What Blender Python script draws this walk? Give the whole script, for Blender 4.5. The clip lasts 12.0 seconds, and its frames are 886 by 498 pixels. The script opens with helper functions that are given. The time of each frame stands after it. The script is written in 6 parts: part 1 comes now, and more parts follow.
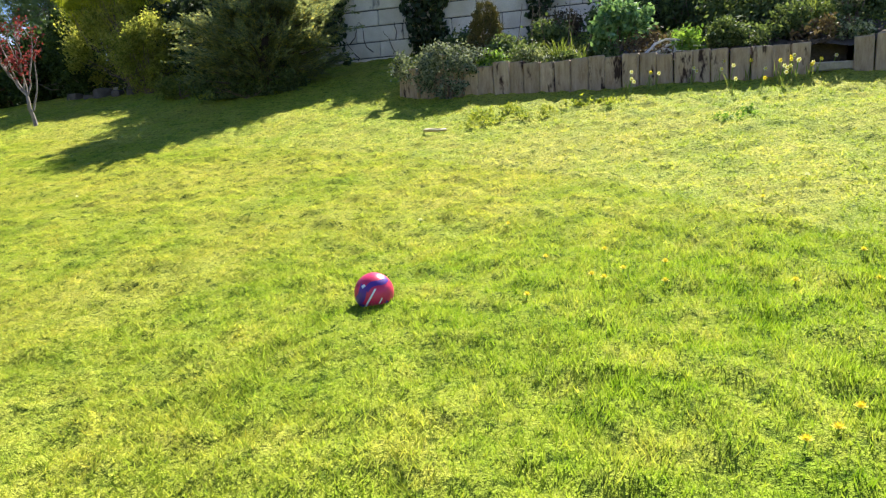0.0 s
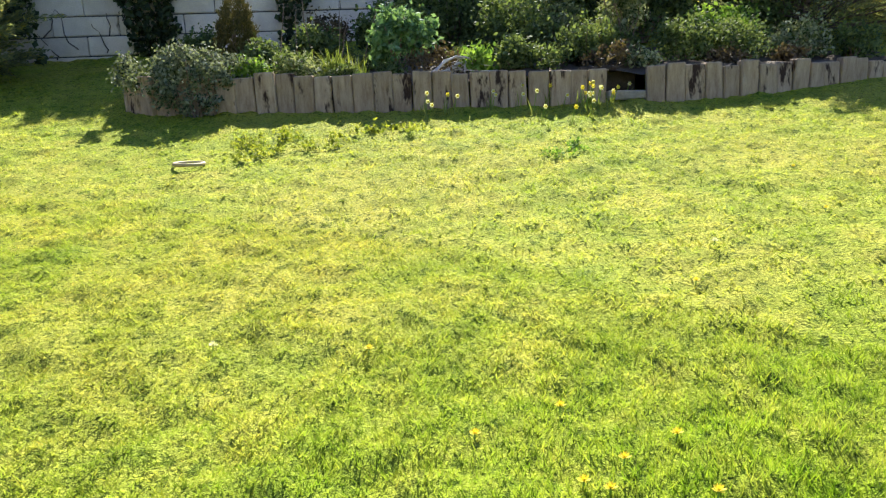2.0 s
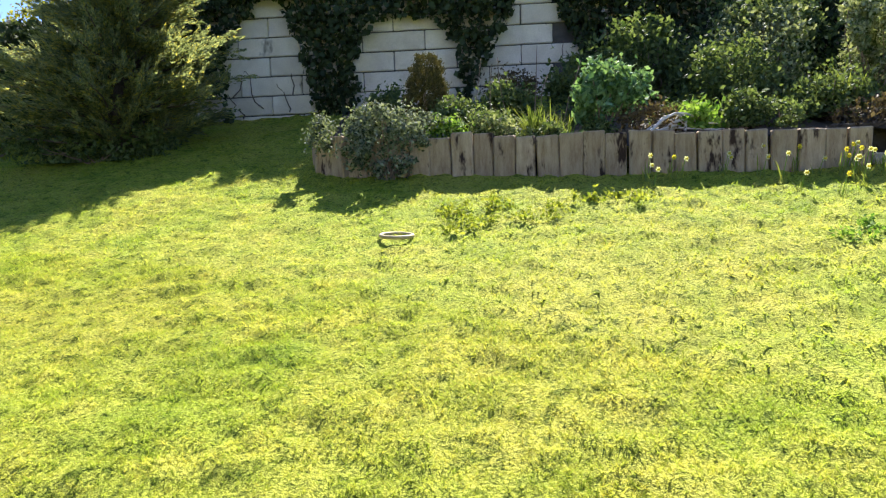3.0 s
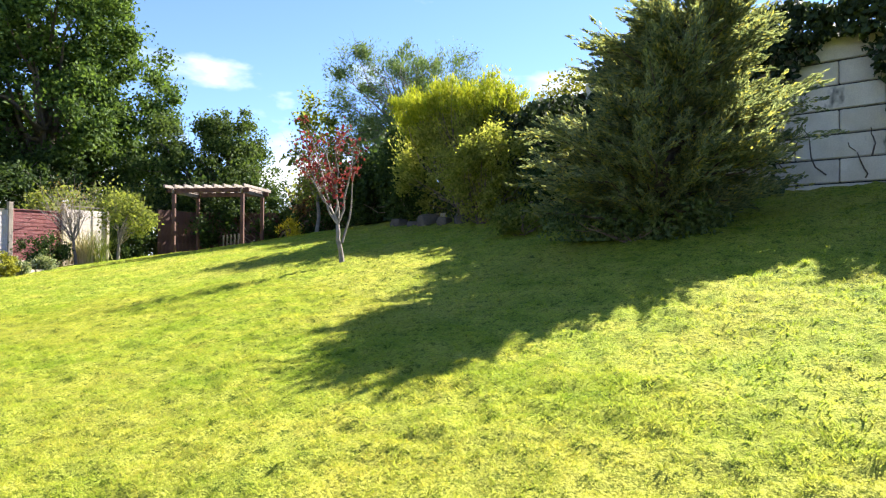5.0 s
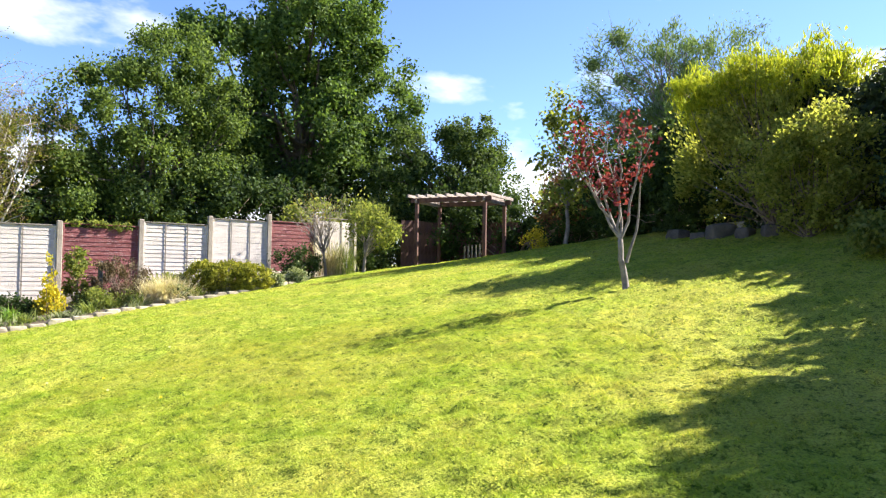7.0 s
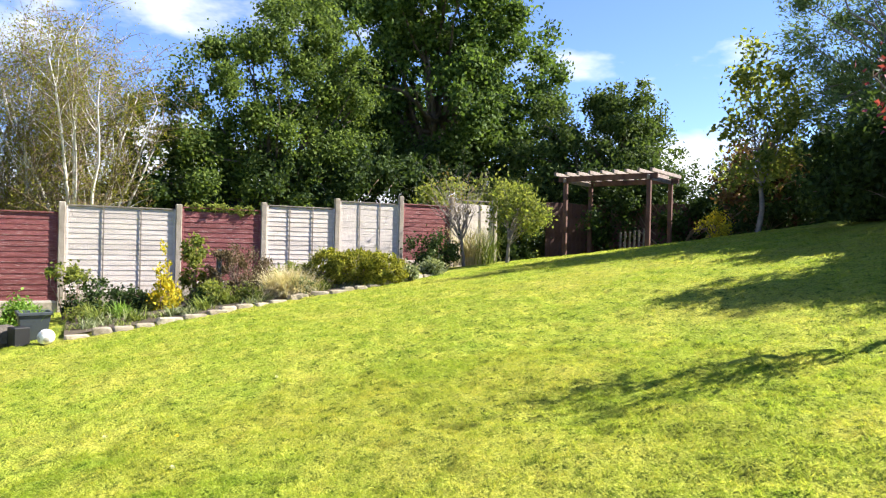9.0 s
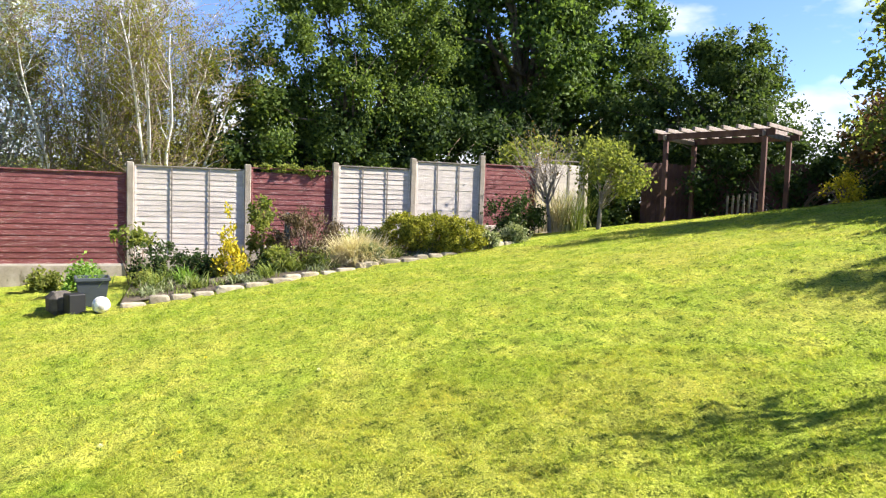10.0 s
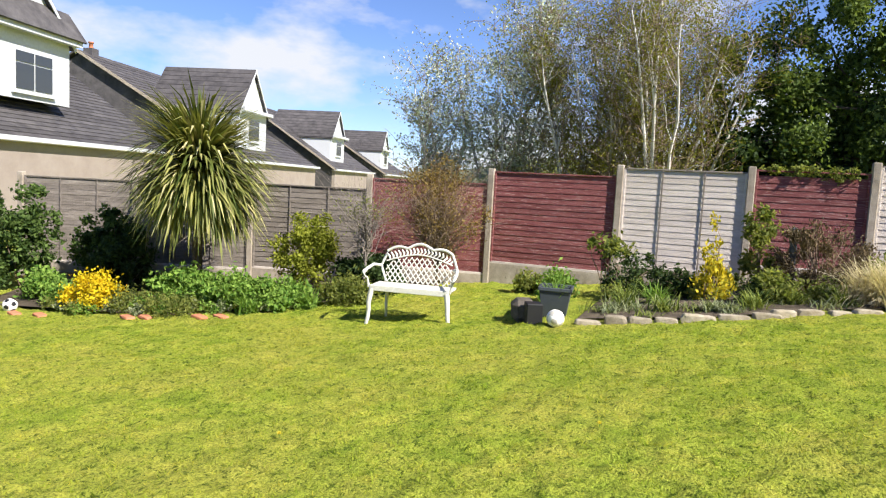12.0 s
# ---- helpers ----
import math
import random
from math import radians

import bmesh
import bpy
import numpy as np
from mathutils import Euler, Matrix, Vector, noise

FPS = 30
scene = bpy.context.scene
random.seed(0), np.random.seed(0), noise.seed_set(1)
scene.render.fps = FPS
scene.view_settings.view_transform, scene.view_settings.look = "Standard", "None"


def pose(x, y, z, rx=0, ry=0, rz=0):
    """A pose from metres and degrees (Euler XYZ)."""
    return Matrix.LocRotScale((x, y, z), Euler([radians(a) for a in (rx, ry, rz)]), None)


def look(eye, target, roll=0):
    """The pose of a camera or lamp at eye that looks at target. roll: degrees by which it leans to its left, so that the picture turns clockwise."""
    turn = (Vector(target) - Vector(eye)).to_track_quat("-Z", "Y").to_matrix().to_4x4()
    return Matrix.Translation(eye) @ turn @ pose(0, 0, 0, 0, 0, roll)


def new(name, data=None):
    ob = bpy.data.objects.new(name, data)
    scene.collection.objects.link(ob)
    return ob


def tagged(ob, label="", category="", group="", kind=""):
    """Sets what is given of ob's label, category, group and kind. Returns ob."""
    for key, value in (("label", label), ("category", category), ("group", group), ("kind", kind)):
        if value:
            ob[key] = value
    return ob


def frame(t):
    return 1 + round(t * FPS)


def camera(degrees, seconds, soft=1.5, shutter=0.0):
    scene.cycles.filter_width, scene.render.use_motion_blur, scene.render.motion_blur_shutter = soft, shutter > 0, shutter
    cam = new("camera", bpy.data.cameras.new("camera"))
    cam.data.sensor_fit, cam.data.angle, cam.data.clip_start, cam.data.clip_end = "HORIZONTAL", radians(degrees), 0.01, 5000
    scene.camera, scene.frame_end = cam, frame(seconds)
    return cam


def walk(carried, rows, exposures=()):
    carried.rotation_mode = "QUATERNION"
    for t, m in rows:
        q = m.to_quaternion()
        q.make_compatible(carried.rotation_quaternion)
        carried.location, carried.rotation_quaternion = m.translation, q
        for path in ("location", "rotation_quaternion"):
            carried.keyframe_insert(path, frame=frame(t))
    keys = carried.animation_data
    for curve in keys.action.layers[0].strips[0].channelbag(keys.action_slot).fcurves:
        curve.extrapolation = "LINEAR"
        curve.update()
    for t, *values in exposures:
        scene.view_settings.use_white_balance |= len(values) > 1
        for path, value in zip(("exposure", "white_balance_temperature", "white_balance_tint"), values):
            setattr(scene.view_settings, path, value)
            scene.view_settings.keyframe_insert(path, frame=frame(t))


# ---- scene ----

# ---- camera and walk ----
cam = camera(66.3, 12.0, soft=1.2)
PATH = [
    (0, (20.812, -3.975, 0.626), (20.320, -0.065, -0.063), -3.60),
    (0.5, (20.740, -3.587, 0.673), (21.104, 0.316, -0.123), -3.40),
    (1, (20.636, -3.197, 0.708), (21.401, 0.645, -0.098), -3.13),
    (1.5, (20.517, -2.788, 0.805), (21.587, 0.980, -0.006), -2.93),
    (2, (20.339, -2.338, 0.872), (21.384, 1.452, 0.134), -2.72),
    (2.5, (20.106, -1.840, 0.945), (20.793, 2.060, 0.376), -2.47),
    (3, (19.812, -1.361, 1.020), (20.129, 2.605, 0.612), -2.16),
    (3.5, (19.459, -0.849, 1.070), (19.114, 3.133, 0.905), -1.80),
    (3.7, (19.321, -0.656, 1.085), (18.717, 3.296, 0.962), -1.50),
    (5.3, (18.037, 0.436, 1.209), (15.670, 3.660, 1.301), 0.48),
    (5.5, (17.851, 0.562, 1.236), (15.346, 3.679, 1.333), 0.62),
    (6, (17.438, 0.861, 1.274), (14.709, 3.783, 1.371), 0.75),
    (6.5, (16.979, 1.164, 1.321), (14.020, 3.854, 1.420), 0.90),
    (7, (16.535, 1.442, 1.357), (13.427, 3.958, 1.458), 0.97),
    (8.8, (14.396, 2.271, 1.528), (10.937, 4.280, 1.558), 1.31),
    (9, (14.207, 2.396, 1.513), (10.694, 4.309, 1.493), 1.39),
    (9.5, (13.716, 2.722, 1.514), (10.085, 4.392, 1.358), 1.57),
    (10, (13.225, 2.983, 1.549), (9.509, 4.441, 1.293), 1.79),
    (10.5, (12.773, 3.254, 1.580), (8.876, 4.101, 1.271), 2.02),
    (11, (12.305, 3.513, 1.612), (8.323, 3.698, 1.281), 2.32),
    (11.5, (11.953, 3.686, 1.649), (8.003, 3.159, 1.298), 2.65),
    (12, (11.661, 3.771, 1.681), (7.967, 2.285, 1.299), 3.01),
]
walk(cam, [(t, look(e, g, r)) for t, e, g, r in PATH], exposures=[(0, 1.76), (3.0, 1.93), (3.7, 2.1), (5.3, 2.1), (9.5, 1.84), (10.8, 1.66), (12, 1.22)])

# ---- light ----
SUN_TO = Vector((0.32 * 0.743, 0.947 * 0.743, 0.669))
sky_world = bpy.data.worlds.new("sky")
scene.world = sky_world
sky_world.use_nodes = True
wn = sky_world.node_tree.nodes
sky_tex = wn.new("ShaderNodeTexSky")
sky_tex.sky_type = "NISHITA"
sky_tex.sun_disc = False
sky_tex.sun_elevation = math.asin(SUN_TO.z)
sky_tex.sun_rotation = math.atan2(SUN_TO.x, SUN_TO.y)
sky_tex.air_density, sky_tex.dust_density, sky_tex.ozone_density = 1.0, 0.1, 6.0
sky_tex.altitude = 1500
wn["Background"].inputs["Strength"].default_value = 0.08
clear = wn.new("ShaderNodeMix")
clear.data_type, clear.blend_type = "RGBA", "MULTIPLY"
clear.inputs[0].default_value = 1.0
clear.inputs[7].default_value = (0.92, 0.87, 1.0, 1)
sky_world.node_tree.links.new(sky_tex.outputs[0], clear.inputs[6])
sky_world.node_tree.links.new(clear.outputs[2], wn["Background"].inputs["Color"])
sun_data = bpy.data.lights.new("sun", "SUN")
sun_data.energy, sun_data.angle, sun_data.color = 5.0, radians(0.55), (1.0, 0.95, 0.86)
sun_ob = new("sun", sun_data)
sun_ob.matrix_world = look(SUN_TO * 60, (0, 0, 0))


# ---- materials ----
def nodes_of(name):
    m = bpy.data.materials.new(name)
    m.use_nodes = True
    nt = m.node_tree
    return m, nt, nt.nodes["Principled BSDF"]


def noise_tex(nt, scale, detail=4.0, rough=0.6, coord="Object", stretch=None, shift=False):
    """Noise at a real-world scale; shift moves it from object to object."""
    tc = nt.nodes.new("ShaderNodeTexCoord")
    n = nt.nodes.new("ShaderNodeTexNoise")
    n.inputs["Scale"].default_value, n.inputs["Detail"].default_value, n.inputs["Roughness"].default_value = scale, detail, rough
    if stretch:
        mp = nt.nodes.new("ShaderNodeMapping")
        mp.inputs["Scale"].default_value = stretch
        nt.links.new(tc.outputs[coord], mp.inputs[0])
        out = mp.outputs[0]
        if shift:
            oi = nt.nodes.new("ShaderNodeObjectInfo")
            sc = nt.nodes.new("ShaderNodeVectorMath")
            sc.operation = "SCALE"
            sc.inputs[0].default_value = (37.0, 91.0, 53.0)
            nt.links.new(oi.outputs["Random"], sc.inputs["Scale"])
            av = nt.nodes.new("ShaderNodeVectorMath")
            nt.links.new(out, av.inputs[0])
            nt.links.new(sc.outputs[0], av.inputs[1])
            out = av.outputs[0]
        nt.links.new(out, n.inputs["Vector"])
    else:
        nt.links.new(tc.outputs[coord], n.inputs["Vector"])
    return n.outputs["Fac"]


def ramp(nt, fac, stops):
    r = nt.nodes.new("ShaderNodeValToRGB")
    els = r.color_ramp.elements
    while len(els) < len(stops):
        els.new(0.5)
    for e, (p, c) in zip(els, stops):
        e.position, e.color = p, (*c, 1)
    nt.links.new(fac, r.inputs[0])
    return r.outputs[0]


def mix(nt, fac, a, b, blend="MIX"):
    m = nt.nodes.new("ShaderNodeMix")
    m.data_type, m.blend_type = "RGBA", blend
    for sock, v in ((m.inputs[0], fac), (m.inputs[6], a), (m.inputs[7], b)):
        if isinstance(v, (int, float)):
            sock.default_value = v
        elif isinstance(v, tuple):
            sock.default_value = (*v, 1)
        else:
            nt.links.new(v, sock)
    return m.outputs[2]


def bump(nt, bsdf, height, strength, distance=0.02):
    b = nt.nodes.new("ShaderNodeBump")
    b.inputs["Strength"].default_value, b.inputs["Distance"].default_value = strength, distance
    nt.links.new(height, b.inputs["Height"])
    nt.links.new(b.outputs[0], bsdf.inputs["Normal"])


def rough_mat(name, stops, scale=6.0, fine=60.0, rough=0.85, relief=0.4, metal=0.0, stretch=None, per_piece=0.0, spec=0.3, stains=None):
    """A grainy surface: large patches, fine grain, optional stains and a change from piece to piece."""
    m, nt, b = nodes_of(name)
    big = noise_tex(nt, scale, 5, 0.65, stretch=stretch or (1, 1, 1), shift=per_piece > 0)
    small = noise_tex(nt, fine, 3, 0.7, stretch=stretch)
    col = ramp(nt, big, stops)
    col = mix(nt, 0.35, col, ramp(nt, small, [(0.3, (0.35, 0.35, 0.35)), (0.7, (1, 1, 1))]), "MULTIPLY")
    if stains:
        col = mix(nt, ramp(nt, noise_tex(nt, stains[1], 4, 0.7, stretch=stains[2], shift=per_piece > 0), [(stains[3], (0, 0, 0)), (stains[3] + 0.08, (1, 1, 1))]), col, stains[0])
    if per_piece:
        oi = nt.nodes.new("ShaderNodeObjectInfo")
        col = mix(nt, per_piece, col, ramp(nt, oi.outputs["Random"], [(0, (0.35, 0.33, 0.32)), (1, (1.0, 1.0, 1.0))]), "MULTIPLY")
    nt.links.new(col, b.inputs["Base Color"])
    b.inputs["Roughness"].default_value, b.inputs["Metallic"].default_value = rough, metal
    b.inputs["Specular IOR Level"].default_value = spec
    bump(nt, b, small, relief)
    return m


def leaf_mat(name, dark, light, glow=0.5, rough=0.65, odd=None):
    """Leaves that vary one by one and let light through."""
    m, nt, b = nodes_of(name)
    g = nt.nodes.new("ShaderNodeNewGeometry")
    stops = [(0, dark), (0.8, light)] + ([(1.0, odd)] if odd else [])
    col = ramp(nt, g.outputs["Random Per Island"], stops)
    col = mix(nt, 0.55, col, ramp(nt, noise_tex(nt, 1.2, 3), [(0.3, (0.45, 0.5, 0.4)), (0.65, (1, 1, 1))]), "MULTIPLY")
    nt.links.new(col, b.inputs["Base Color"])
    b.inputs["Roughness"].default_value = rough
    b.inputs["Specular IOR Level"].default_value = 0.14
    tr = nt.nodes.new("ShaderNodeBsdfTranslucent")
    nt.links.new(mix(nt, 1.0, col, (1.0, 1.0, 0.55), "MULTIPLY"), tr.inputs["Color"])
    ms = nt.nodes.new("ShaderNodeMixShader")
    ms.inputs[0].default_value = glow
    nt.links.new(b.outputs[0], ms.inputs[1])
    nt.links.new(tr.outputs[0], ms.inputs[2])
    nt.links.new(ms.outputs[0], nt.nodes["Material Output"].inputs["Surface"])
    return m


def plain(name, color, rough=0.5, metal=0.0, spec=0.4):
    m, nt, b = nodes_of(name)
    n = noise_tex(nt, 14, 4)
    col = mix(nt, 0.4, color, ramp(nt, n, [(0.3, (0.6, 0.6, 0.6)), (0.7, (1, 1, 1))]), "MULTIPLY")
    nt.links.new(col, b.inputs["Base Color"])
    b.inputs["Roughness"].default_value, b.inputs["Metallic"].default_value = rough, metal
    b.inputs["Specular IOR Level"].default_value = spec
    bump(nt, b, noise_tex(nt, 90, 2), 0.08)
    return m


def lawn_mat(name, sheet):
    """Mossy yellow-green turf with lusher grass on the low east side."""
    m, nt, b = nodes_of(name)
    big = noise_tex(nt, 0.6, 4, 0.6)
    mid = noise_tex(nt, 2.6, 5, 0.7)
    small = noise_tex(nt, 15, 4, 0.72)
    fine = noise_tex(nt, 60, 3, 0.75)
    col = ramp(nt, mid, [(0.34, (0.245, 0.325, 0.035)), (0.5, (0.355, 0.41, 0.053)), (0.66, (0.47, 0.465, 0.075))])
    col = mix(nt, ramp(nt, big, [(0.44, (0, 0, 0)), (0.62, (0.45, 0.45, 0.45))]), col, (0.5, 0.44, 0.09))
    tc = nt.nodes.new("ShaderNodeTexCoord")
    sep = nt.nodes.new("ShaderNodeSeparateXYZ")
    nt.links.new(tc.outputs["Object"], sep.inputs[0])
    my = nt.nodes.new("ShaderNodeMapRange")
    my.inputs["From Min"].default_value, my.inputs["From Max"].default_value = 0.25, -0.75
    nt.links.new(sep.outputs["Y"], my.inputs["Value"])
    mx = nt.nodes.new("ShaderNodeMapRange")
    mx.inputs["From Min"].default_value, mx.inputs["From Max"].default_value = 18.6, 21.0
    nt.links.new(sep.outputs["X"], mx.inputs["Value"])
    lush = mix(nt, 1.0, my.outputs[0], mx.outputs[0], "MULTIPLY")
    lush = mix(nt, 1.0, lush, ramp(nt, mid, [(0.38, (1, 1, 1)), (0.66, (0.35, 0.35, 0.35))]), "MULTIPLY")
    col = mix(nt, lush, col, mix(nt, small, (0.09, 0.22, 0.008), (0.34, 0.42, 0.025)))
    col = mix(nt, 0.8, col, ramp(nt, small, [(0.36, (0.24, 0.34, 0.22)), (0.47, (0.95, 0.97, 0.95)), (0.7, (1.15, 1.12, 1.0))]), "MULTIPLY")
    if sheet:
        col = mix(nt, 0.7, col, ramp(nt, fine, [(0.36, (0.25, 0.28, 0.2)), (0.5, (0.8, 0.8, 0.8)), (0.64, (1.05, 1.05, 1.0))]), "MULTIPLY")
        bump(nt, b, fine, 1.0, 0.04)
    else:
        g = nt.nodes.new("ShaderNodeNewGeometry")
        col = mix(nt, 0.8, col, ramp(nt, g.outputs["Random Per Island"], [(0, (0.62, 0.8, 0.45)), (0.5, (0.94, 1.0, 0.85)), (0.93, (1.18, 1.1, 0.95)), (1, (1.5, 1.2, 1.1))]), "MULTIPLY")
    nt.links.new(col, b.inputs["Base Color"])
    b.inputs["Roughness"].default_value = 0.9
    b.inputs["Specular IOR Level"].default_value = 0.08
    if not sheet:
        tr = nt.nodes.new("ShaderNodeBsdfTranslucent")
        nt.links.new(col, tr.inputs["Color"])
        ms = nt.nodes.new("ShaderNodeMixShader")
        ms.inputs[0].default_value = 0.62
        nt.links.new(b.outputs[0], ms.inputs[1])
        nt.links.new(tr.outputs[0], ms.inputs[2])
        nt.links.new(ms.outputs[0], nt.nodes["Material Output"].inputs["Surface"])
    return m


M_LAWN = lawn_mat("lawn_ground", True)
M_BLADE = lawn_mat("grass_blade", False)
M_SOIL = rough_mat("garden_soil", [(0.3, (0.06, 0.045, 0.03)), (0.7, (0.16, 0.125, 0.085))], 5, 70, 0.95, 0.9)
M_CONC = rough_mat("concrete_post", [(0.3, (0.27, 0.225, 0.175)), (0.7, (0.45, 0.39, 0.32))], 4, 90, 0.9, 0.4, stains=((0.16, 0.14, 0.09), 5, (1, 1, 0.5), 0.6))
M_PALE = rough_mat("weathered_pale_wood", [(0.3, (0.54, 0.47, 0.42)), (0.7, (0.75, 0.67, 0.61))], 3, 40, 0.85, 0.4, stretch=(1, 1, 6), per_piece=0.25)
M_GREYW = rough_mat("weathered_grey_wood", [(0.3, (0.14, 0.118, 0.1)), (0.7, (0.3, 0.26, 0.225))], 3, 40, 0.85, 0.4, stretch=(1, 1, 6), per_piece=0.35)
M_RED = rough_mat("faded_red_stain", [(0.3, (0.15, 0.036, 0.038)), (0.7, (0.29, 0.1, 0.098))], 3, 50, 0.8, 0.4, stretch=(1, 1, 5), per_piece=0.3, stains=((0.38, 0.23, 0.215), 7, (0.8, 1, 11), 0.56))
M_SLEEPER = rough_mat("old_sleeper_wood", [(0.3, (0.33, 0.225, 0.135)), (0.7, (0.6, 0.46, 0.31))], 4, 45, 0.9, 0.6, stretch=(5, 5, 1), per_piece=0.35, stains=((0.045, 0.024, 0.016), 3.0, (2.2, 2.2, 0.7), 0.57))
M_BLOCK = rough_mat("pale_concrete_block", [(0.3, (0.6, 0.53, 0.43)), (0.7, (0.82, 0.75, 0.64))], 2.5, 60, 0.9, 0.5, per_piece=0.15, stains=((0.12, 0.11, 0.1), 2.0, (1, 1, 0.6), 0.66))
M_JOINT = rough_mat("wall_joint", [(0.3, (0.05, 0.05, 0.05)), (0.7, (0.12, 0.11, 0.1))], 4, 60)
M_STONE = rough_mat("edging_stone", [(0.3, (0.3, 0.25, 0.17)), (0.7, (0.56, 0.49, 0.38))], 7, 60, 0.9, 0.7, per_piece=0.5)
# Tone lowered to carry the shade over the boulders; the log shares it.
M_DSTONE = rough_mat("dark_stone", [(0.3, (0.06, 0.05, 0.042)), (0.7, (0.17, 0.145, 0.12))], 5, 50, 0.9, 0.8, per_piece=0.3)
M_BARK = rough_mat("brown_bark", [(0.3, (0.07, 0.05, 0.035)), (0.7, (0.2, 0.155, 0.12))], 9, 60, 0.95, 0.9, stretch=(3, 3, 0.7))
M_GBARK = rough_mat("grey_bark", [(0.3, (0.15, 0.125, 0.11)), (0.7, (0.34, 0.29, 0.26))], 10, 60, 0.9, 0.6)
M_BIRCH = rough_mat("birch_bark", [(0.3, (0.5, 0.46, 0.4)), (0.7, (0.78, 0.74, 0.68))], 6, 50, 0.8, 0.4, stains=((0.06, 0.05, 0.045), 8, (1, 1, 5), 0.64))
M_TWIG = rough_mat("thin_twig", [(0.3, (0.16, 0.11, 0.075)), (0.7, (0.3, 0.22, 0.16))], 8, 60)
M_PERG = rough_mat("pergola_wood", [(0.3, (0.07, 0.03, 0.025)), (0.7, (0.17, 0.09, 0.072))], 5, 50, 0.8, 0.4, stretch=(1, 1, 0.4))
# Paler copy of the pergola wood, with sunlight put into its colour.
M_PERG_SUN = rough_mat("rafter_wood_lightened_for_sun", [(0.3, (0.19, 0.145, 0.125)), (0.7, (0.38, 0.31, 0.27))], 5, 50, 0.8, 0.4)
M_WHITE = rough_mat("white_cast_metal_paint", [(0.3, (0.56, 0.54, 0.47)), (0.7, (0.7, 0.69, 0.63))], 7, 80, 0.45, 0.2)
M_BIN = plain("dark_grey_plastic", (0.055, 0.065, 0.075), 0.5)
M_BLACK = plain("black_panel", (0.012, 0.012, 0.013), 0.55)
M_BALLW = plain("white_ball_skin", (0.82, 0.8, 0.76), 0.45)
M_BALLR = plain("red_ball_skin", (0.62, 0.03, 0.1), 0.32)
M_BALLP = plain("purple_ball_skin", (0.085, 0.03, 0.23), 0.32)
M_BALLG = plain("ball_lettering", (0.8, 0.8, 0.82), 0.35)
M_TERRA = plain("terracotta", (0.5, 0.19, 0.1), 0.85)
M_RING = plain("straw_coloured_plastic", (0.42, 0.33, 0.15), 0.6)
M_STRAW = leaf_mat("dry_grass", (0.46, 0.37, 0.22), (0.76, 0.67, 0.47), 0.4)
M_RENDER = rough_mat("cream_render", [(0.3, (0.26, 0.21, 0.185)), (0.7, (0.32, 0.27, 0.24))], 1.2, 60, 0.9, 0.2)
M_TRIM = plain("white_trim", (0.52, 0.53, 0.56), 0.5)
M_TILE = rough_mat("grey_roof_tile", [(0.3, (0.05, 0.046, 0.05)), (0.7, (0.125, 0.115, 0.118))], 1.5, 12, 0.75, 0.5, per_piece=0.45)
M_GLASS = plain("window_glass", (0.03, 0.035, 0.04), 0.06, 0.0, 0.9)
M_NAVY = plain("dark_shed_roof", (0.02, 0.024, 0.035), 0.7)
M_HILL = rough_mat("far_hill", [(0.3, (0.09, 0.1, 0.06)), (0.7, (0.16, 0.15, 0.1))], 0.02, 0.2)
L_MID = leaf_mat("sycamore_leaf", (0.028, 0.06, 0.015), (0.16, 0.235, 0.065), 0.45)
L_DARK = leaf_mat("dark_leaf", (0.024, 0.045, 0.016), (0.075, 0.115, 0.035), 0.4)
L_OLIVE = leaf_mat("olive_leaf", (0.12, 0.165, 0.04), (0.34, 0.36, 0.1), 0.62)
L_PRIV = leaf_mat("privet_leaf", (0.19, 0.23, 0.05), (0.5, 0.49, 0.13), 0.65)
L_YEL = leaf_mat("golden_leaf", (0.24, 0.31, 0.03), (0.54, 0.54, 0.055), 0.5)
L_GOLD = leaf_mat("bright_yellow_leaf", (0.6, 0.4, 0.01), (0.85, 0.66, 0.03), 0.4)
L_SPOT = leaf_mat("gold_green_leaf", (0.3, 0.3, 0.03), (0.8, 0.62, 0.05), 0.4)
L_RED = leaf_mat("red_maple_leaf", (0.12, 0.018, 0.022), (0.3, 0.06, 0.075), 0.4)
L_CON = leaf_mat("conifer_spray", (0.12, 0.155, 0.1), (0.37, 0.4, 0.24), 0.62, odd=(0.55, 0.46, 0.11))
L_BIRCH = leaf_mat("birch_leaf", (0.13, 0.14, 0.02), (0.33, 0.32, 0.055), 0.5)
L_SAGE = leaf_mat("sage_green_leaf", (0.05, 0.085, 0.03), (0.2, 0.25, 0.1), 0.4)
L_SILV = leaf_mat("silver_poplar_leaf", (0.2, 0.24, 0.17), (0.6, 0.63, 0.55), 0.35)
L_WILL = leaf_mat("willow_leaf", (0.1, 0.16, 0.06), (0.26, 0.34, 0.16), 0.4)
L_IVY = leaf_mat("ivy_leaf", (0.022, 0.038, 0.018), (0.07, 0.095, 0.04), 0.3)
L_VARI = leaf_mat("variegated_leaf", (0.06, 0.1, 0.025), (0.42, 0.44, 0.26), 0.3)
L_BRIGHT = leaf_mat("fresh_green_leaf", (0.09, 0.2, 0.03), (0.3, 0.44, 0.09), 0.45)
L_STRAP = leaf_mat("strap_leaf", (0.07, 0.12, 0.02), (0.3, 0.34, 0.09), 0.35)
L_PALM = leaf_mat("palm_blade", (0.06, 0.09, 0.02), (0.34, 0.33, 0.1), 0.25, 0.45, odd=(0.62, 0.55, 0.3))
